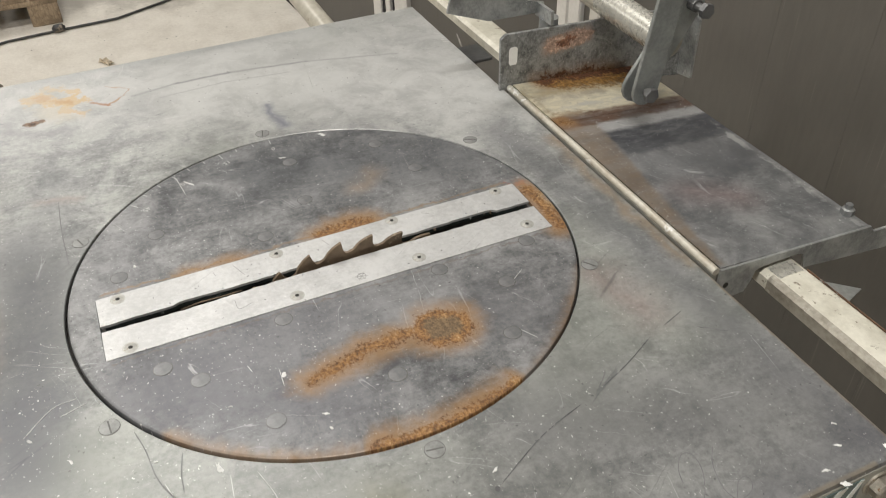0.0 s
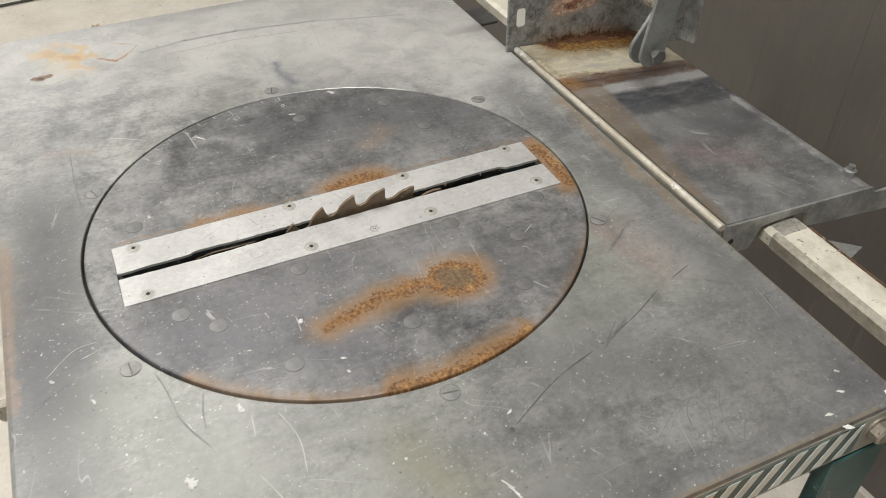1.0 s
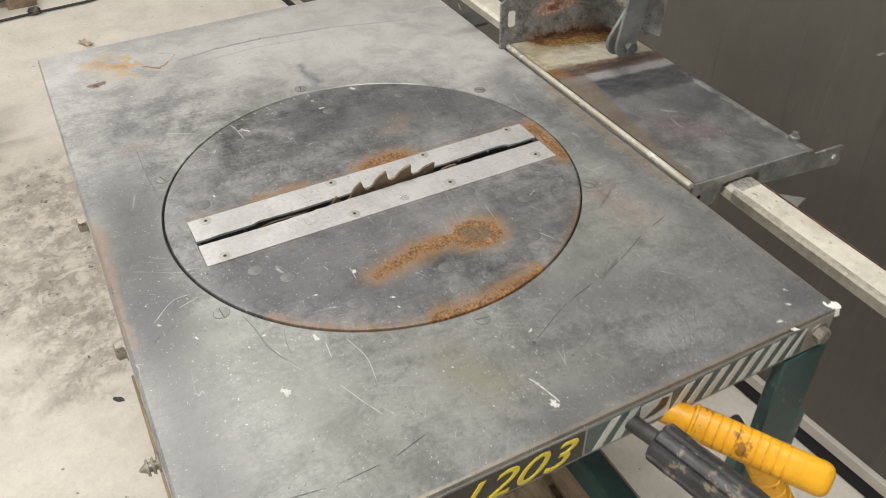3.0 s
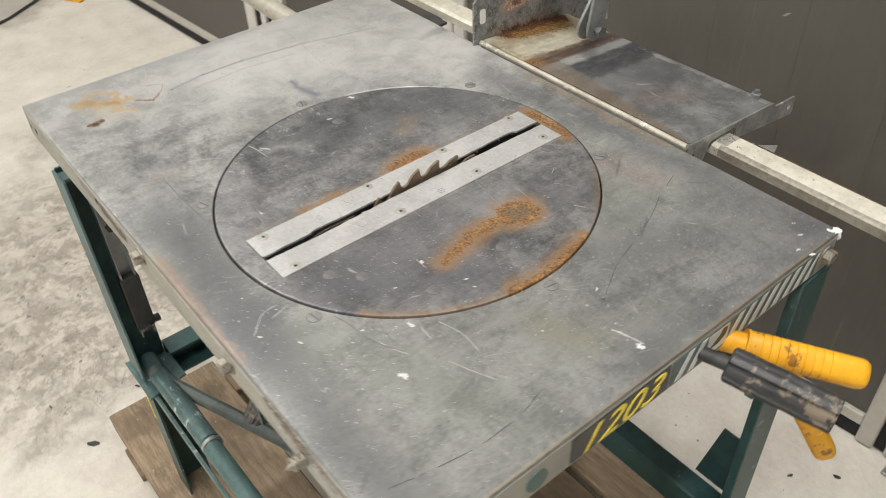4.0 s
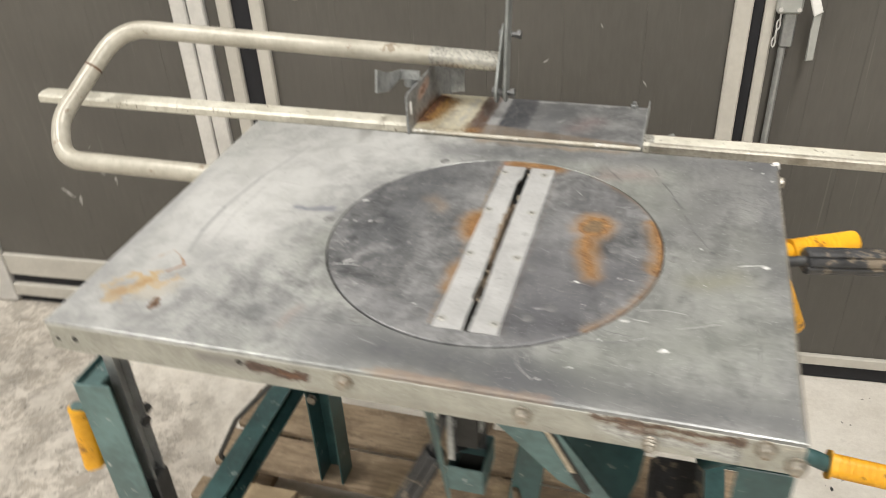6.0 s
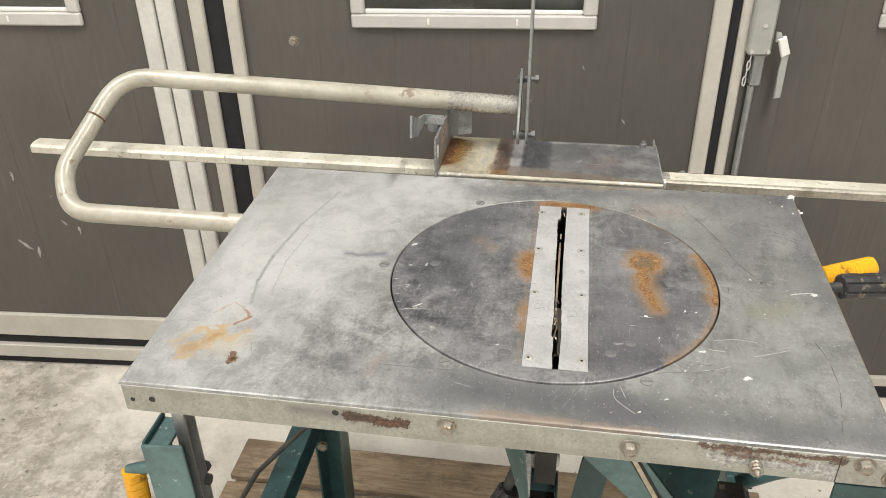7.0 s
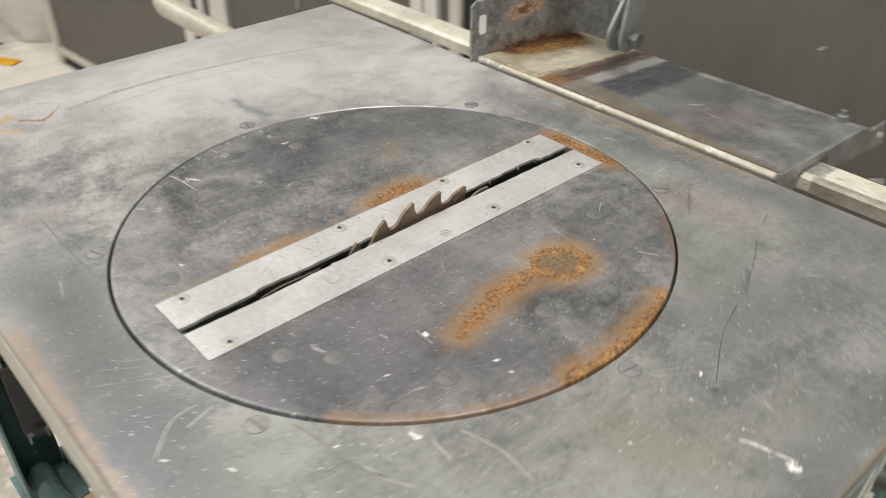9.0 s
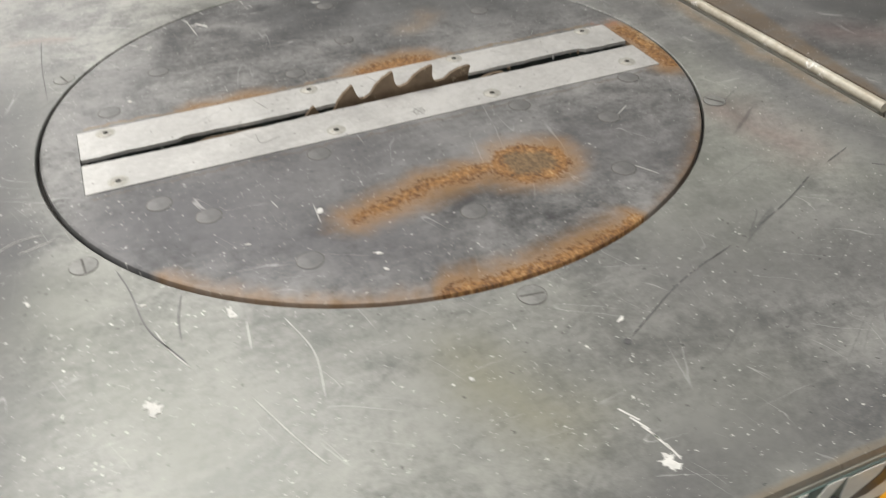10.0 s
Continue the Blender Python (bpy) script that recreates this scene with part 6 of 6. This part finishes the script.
# ---- under the table: hopper, tray, motor
def hopper():
    y0 = 0.063
    front = [(0.511, 1.000), (0.605, 1.000), (0.728, 0.822), (0.712, 0.826), (0.648, 0.857)]
    ob = part("chip_hopper", prism(front, y0, y0 + 0.003, "y", bevel=0.0006), GREEN_PALE, saw, "slanting green chip hopper with a long slot")
    # near-black plate on the front, painted as the shaded slot
    part("hopper_slot", prism([(0.617, 0.958), (0.623, 0.962), (0.630, 0.958), (0.689, 0.850), (0.686, 0.843), (0.679, 0.845)], y0 - 0.0012, y0 - 0.0001, "y"), INSIDE_SHADE, ob)
    part("hopper_stick", prism([(0.627, 0.945), (0.632, 0.947), (0.668, 0.880), (0.662, 0.878)], y0 - 0.0022, y0 - 0.0013, "y"), CHIP_PALE, ob)
    for name, quad in (("hopper_side", ((0.606, y0 + 0.0035, 1.0), (0.729, y0 + 0.0035, 0.822), (0.744, 0.104, 0.838), (0.762, 0.150, 1.0))),
                       ("hopper_floor", ((0.648, y0 + 0.0035, 0.857), (0.726, y0 + 0.0035, 0.822), (0.740, 0.104, 0.836), (0.62, 0.26, 0.90)))):
        bm = bmesh.new()
        bm.faces.new([bm.verts.new(v) for v in quad])
        bmesh.ops.solidify(bm, geom=bm.faces, thickness=0.003)
        part(name, bm, GREEN, ob)
    return ob


hopper()
part("down_plate", prism([(0.575, 0.80), (0.618, 0.81), (0.590, 0.52), (0.540, 0.52)], 0.198, 0.203, "y", bevel=0.0006), GREEN, saw, "flat green hanger plate")
part("thin_brace", rod((0.735, 0.12, 0.775), (0.80, 0.17, 0.55), 0.005, 8), GREEN, saw)
tray = part("tray", box(0.488, 0.541, 0.099, 0.102, 0.756, 0.803, 0.001), GREEN_PALE, saw, "small open green tray")
part("tray_side", box(0.488, 0.491, 0.1025, 0.165, 0.756, 0.803, 0.001), GREEN_PALE, tray)
part("tray_side", box(0.538, 0.541, 0.1025, 0.165, 0.756, 0.803, 0.001), GREEN_PALE, tray)
part("tray_side", box(0.488, 0.541, 0.1655, 0.1685, 0.756, 0.803, 0.001), GREEN_PALE, tray)
# tray floor in near-black: the inner shade is put into its colour
part("tray_floor", box(0.4915, 0.5375, 0.1025, 0.165, 0.756, 0.759), INSIDE_SHADE, tray)
part("tray_hanger", box(0.522, 0.536, 0.140, 0.144, 0.8036, TOP - 0.016), BLACK_METAL, tray)
part("pale_strip", box(0.494, 0.503, 0.094, 0.097, 0.822, 0.905, 0.001), PLATE_GALV, saw, "pale bare metal strip")
for k, (x, y, z, r) in enumerate(((0.520, 0.120, 0.880, 0.020), (0.505, 0.135, 0.900, 0.026), (0.532, 0.128, 0.915, 0.018))):
    part("linkage", rod((x, y - 0.012, z), (x, y + 0.012, z), r, 14), BLACK_METAL if k else GALV, saw, "oily tilt linkage")
leaf_strip = prism([(0.0, 1.0), (0.056, 1.0), (0.048, 0.92), (0.024, 0.87), (0.010, 0.815), (0.003, 0.786), (0.0, 0.790)], 0.0, 0.003, "y")
bmesh.ops.transform(leaf_strip, matrix=Matrix(((-0.6, 0.8, -0.09, 0.579), (0.8, 0.6, 0, 0.047), (0, 0, 1, 0), (0, 0, 0, 1))), verts=leaf_strip.verts)
part("guide_strip", leaf_strip, GREEN_PALE, saw, "thin pointed green strip")
part("tilt_plate", prism([(0.47, 1.0), (0.56, 1.0), (0.545, 0.90), (0.50, 0.84), (0.47, 0.90)], 0.16, 0.166, "y", bevel=0.001), BLACK_METAL, saw)
part("tilt_screw", rod((0.524, 0.115, 0.87), (0.524, 0.165, 0.90), 0.012, 8), GALV, saw)
motor = part("motor", sweep([(0.565, 0.318, TOP - 0.157), (0.60, 0.318, TOP - 0.157), (0.61, 0.318, TOP - 0.157), (0.80, 0.318, TOP - 0.157)], 0.075, 28, radii=[0.05, 0.055, 0.075, 0.075], profile=lambda t: 1 - 0.05 * (math.cos(t * 14) > 0)), BLACK_METAL, saw, "dark ribbed electric motor")
part("terminal_box", box(0.760, 0.836, 0.16, 0.27, 0.441, 0.720, 0.010), BLACK_PLASTIC, saw, "black switch box")
part("motor_shelf", box(0.70, 0.866, 0.18, 0.36, 0.425, 0.4395, 0.002), GREEN, saw)
part("blade_guard", prism([(0.30 - 0.19, TOP - 0.012), (0.30 + 0.21, TOP - 0.012), (0.30 + 0.20, 0.80), (0.30 + 0.10, 0.70), (0.30 - 0.06, 0.70), (0.30 - 0.19, 0.82)], 0.498, 0.502, "x"), BLACK_METAL, saw, "dark blade housing plate")
part("rusty_rod", sweep([(0.572, 0.20, 0.596), (0.570, 0.20, 0.615), (0.571, 0.198, 0.630), (0.568, 0.196, 0.648), (0.566, 0.195, 0.665)], 0.007, 10, radii=[0.005, 0.007, 0.0055, 0.007, 0.005]), BLADE, saw)


# ---------------------------------------------------------------- cables and loose things
def cable(name, points, r, label):
    ob = thing(name, points[0], label, "cable")
    pts = [Vector(p) for p in points]
    way = rounded(pts, 0.12, 6)
    part("cord", sweep(way, r, 10), RUBBER, ob)
    return ob


saw_cord = part("power_cord", sweep(rounded([(0.30, 0.36, 0.86), (0.17, 0.35, 0.735), (0.08, 0.35, 0.645), (-0.024, 0.35, 0.52), (-0.088, 0.35, 0.40), (-0.082, 0.38, 0.345), (-0.03, 0.42, 0.40), (0.012, 0.45, 0.476)], 0.05, 6), 0.0050, 10), RUBBER, saw, "black rubber power cord")

floor_cord = cable("extension_cord", [(-2.78, -0.42, 0.008), (-2.86, -0.22, 0.008), (-2.885, 0.02, 0.008), (-2.90, 0.26, 0.008), (-3.02, 0.52, 0.008), (-3.3, 0.9, 0.008)], 0.0058, "black rubber cord lying on the concrete floor")
part("plug", sweep([(-2.878, -0.024, 0.014), (-2.880, -0.012, 0.019), (-2.882, 0.016, 0.019), (-2.884, 0.028, 0.014)], 0.018, 14, radii=[0.010, 0.019, 0.019, 0.011]), BLACK_PLASTIC, floor_cord)


def bucket(x, y, r, h):
    ob = thing("bucket", (x, y, 0), "dirty white plastic bucket standing on the concrete floor", "bucket")
    bm = bmesh.new()
    rings = []
    for z, rr in ((0.001, r * 0.80), (0.012, r * 0.83), (h * 0.8, r * 0.97), (h * 0.82, r * 1.03), (h * 0.9, r * 1.04), (h, r * 1.05), (h, r * 0.97), (0.03, r * 0.78)):
        rings.append([bm.verts.new((x + math.cos(2 * math.pi * k / 36) * rr, y + math.sin(2 * math.pi * k / 36) * rr, z)) for k in range(36)])
    for a, b in zip(rings, rings[1:]):
        for k in range(36):
            bm.faces.new((a[k], a[(k + 1) % 36], b[(k + 1) % 36], b[k]))
    bm.faces.new(rings[0])
    bm.faces.new(rings[-1])
    part("body", bm, BUCKET_WHITE, ob)
    return ob


bucket(-1.81, -0.41, 0.165, 0.268)

mallet = thing("rubber_mallet", (-1.72, -0.33, 0.33), "black rubber mallet lying across the white bucket", "mallet")
bm = bmesh.new()
bmesh.ops.create_uvsphere(bm, u_segments=20, v_segments=12, radius=0.027, matrix=pose(-1.695, -0.197, 0.306) @ Matrix.Diagonal((1, 1.15, 0.9, 1)))
part("head", bm, BLACK_PLASTIC, mallet)
part("shaft", rod((-1.705, -0.22, 0.306), (-1.79, -0.58, 0.285), 0.010, 12), BLACK_METAL, mallet)


def rack(x0, x1, y0, y1):
    ob = thing("low_rack", ((x0 + x1) / 2, (y0 + y1) / 2, 0), "dark low storage rack with timber bearers on the floor", "rack")
    part("deck", box(x0, x1, y0, y1, 0.20, 0.26, 0.006), SHELF_DARK, ob)
    for y in (y0 + 0.1, (y0 + y1) / 2, y1 - 0.16):
        part("bearer", box(x0 + 0.05, x1 - 0.02, y, y + 0.10, 0.0, 0.199, 0.006), PALLET, ob)
    for y in (y0 + 0.03, y1 - 0.03):
        part("post", box(x0 + 0.1, x0 + 0.16, y - 0.03, y + 0.03, 0.261, 1.5, 0.004), SHELF_DARK, ob)
    part("crate", box(x0 + 0.18, x1 - 0.12, y0 + 0.15, y1 - 0.2, 0.261, 0.62, 0.01), SHELF_DARK, ob)


def far_pallet(x0, y1):
    """Another pallet, seen by its corner block."""
    ob = thing("pallet", (x0 - 0.6, y1 - 0.4, 0), "dusty old wooden pallet lying at the edge of the pale floor", "pallet")
    for k in range(7):
        part("board", box(x0 - 1.2, x0, y1 - 0.115 - k * 0.115, y1 - 0.018 - k * 0.115, 0.122, 0.144, 0.003), PALLET, ob)
    for cx in (x0 - 0.05, x0 - 0.6, x0 - 1.15):
        part("stringer", box(cx - 0.05, cx + 0.05, y1 - 0.8, y1, 0.100, 0.1215, 0.002), PALLET, ob)
        for cy in (y1 - 0.07, y1 - 0.4, y1 - 0.73):
            part("block", box(cx - 0.05, cx + 0.05, cy - 0.065, cy + 0.065, 0.0, 0.0995, 0.004), PALLET, ob)


far_pallet(-2.99, 0.03)


def sack(x, y, h, r):
    ob = thing("bulk_sack", (x, y, 0), "slumped off-white woven sack in front of dark shelving", "sack")
    pts, radii = [], []
    for i in range(13):
        t = i / 12
        pts.append((x + 0.03 * math.sin(t * 5), y, 0.002 + h * t))
        radii.append(r * (0.82 + 0.25 * math.sin(math.pi * min(1, t * 1.1)) - (0.55 * (t - 0.75) / 0.25 if t > 0.75 else 0)))
    bm = sweep(pts, r, 28, radii=radii)
    for v in bm.verts:
        v.co += Vector((noise.noise(v.co * 6), noise.noise(v.co * 6 + Vector((9, 0, 0))), 0)) * 0.04
    part("cloth", bm, BUCKET_WHITE, ob, smooth=80)


sack(-3.36, 1.20, 0.60, 0.25)
rack(-4.9, -3.62, 0.98, 2.3)
leaf = thing("yellow_scrap", (-3.04, 0.84, 0), "scrap of yellow plastic lying on the floor", "scrap")
part("sheet", box(-0.06, 0.06, -0.03, 0.03, 0.001, 0.012, 0.004, m=pose(-3.04, 0.84, 0, 0, 0, 30)), YELLOW, leaf)
for x, y, a, r in ((-0.336, -0.098, 50, 0.028), (0.87, 1.176, 15, 0.016), (0.80, 1.10, 60, 0.012), (0.97, 1.15, 110, 0.010), (-0.44, 0.06, 30, 0.012), (-0.77, 0.185, 0, 0.014), (1.02, 1.02, 75, 0.011), (1.10, 1.18, 20, 0.009), (0.92, 1.00, 140, 0.008), (1.16, 1.06, 50, 0.007), (1.22, 0.92, 100, 0.012), (-0.60, 0.34, 80, 0.010), (-0.95, 0.42, 35, 0.016), (-0.52, -0.14, 10, 0.009)):
    bit = thing("debris", (x, y, 0), "small dark flake of debris on the concrete floor", "debris", "floor debris")
    rr = random.Random(int(x * 100))
    pts = [(math.cos(i / 9 * 6.283) * r * rr.uniform(0.6, 1.2), math.sin(i / 9 * 6.283) * r * 0.4 * rr.uniform(0.6, 1.2)) for i in range(9)]
    bm = prism([(a1 * 0.6, b1 * 0.6) for a1, b1 in pts], 0.0005, 0.004, "z")
    bmesh.ops.transform(bm, matrix=pose(x, y, 0, 0, 0, a), verts=bm.verts)
    part("flake", bm, BLACK_METAL, bit)


def crumple(x, y, r, turn):
    """A trodden scrap of paper sacking."""
    ob = thing("paper_scrap", (x, y, 0), "crumpled tan paper scrap lying on the pale floor", "scrap", "paper scraps")
    bm = bmesh.new()
    bmesh.ops.create_grid(bm, x_segments=14, y_segments=8, size=1.0)
    for v in bm.verts:
        k = 1 + 0.5 * noise.noise(Vector((v.co.x * 2, v.co.y * 2, x * 7)))
        v.co = Vector((v.co.x * r * k, v.co.y * r * 0.45 * k, 0.012 + 0.012 * noise.noise(Vector((v.co.x * 3.1, v.co.y * 3.1, y * 9)))))
    bmesh.ops.solidify(bm, geom=bm.faces, thickness=0.0015)
    low = min(v.co.z for v in bm.verts)
    bmesh.ops.transform(bm, matrix=pose(x, y, 0.0005 - low, 0, 0, turn), verts=bm.verts)
    part("paper", bm, PAPER, ob, smooth=0)


PAPER = worn("tan_paper", (0.58, 0.50, 0.38), 0.85, 0.0, 0.35, 40, (0.24, 0.17, 0.10), 0.6, 60)
crumple(-2.44, 0.16, 0.036, 25)
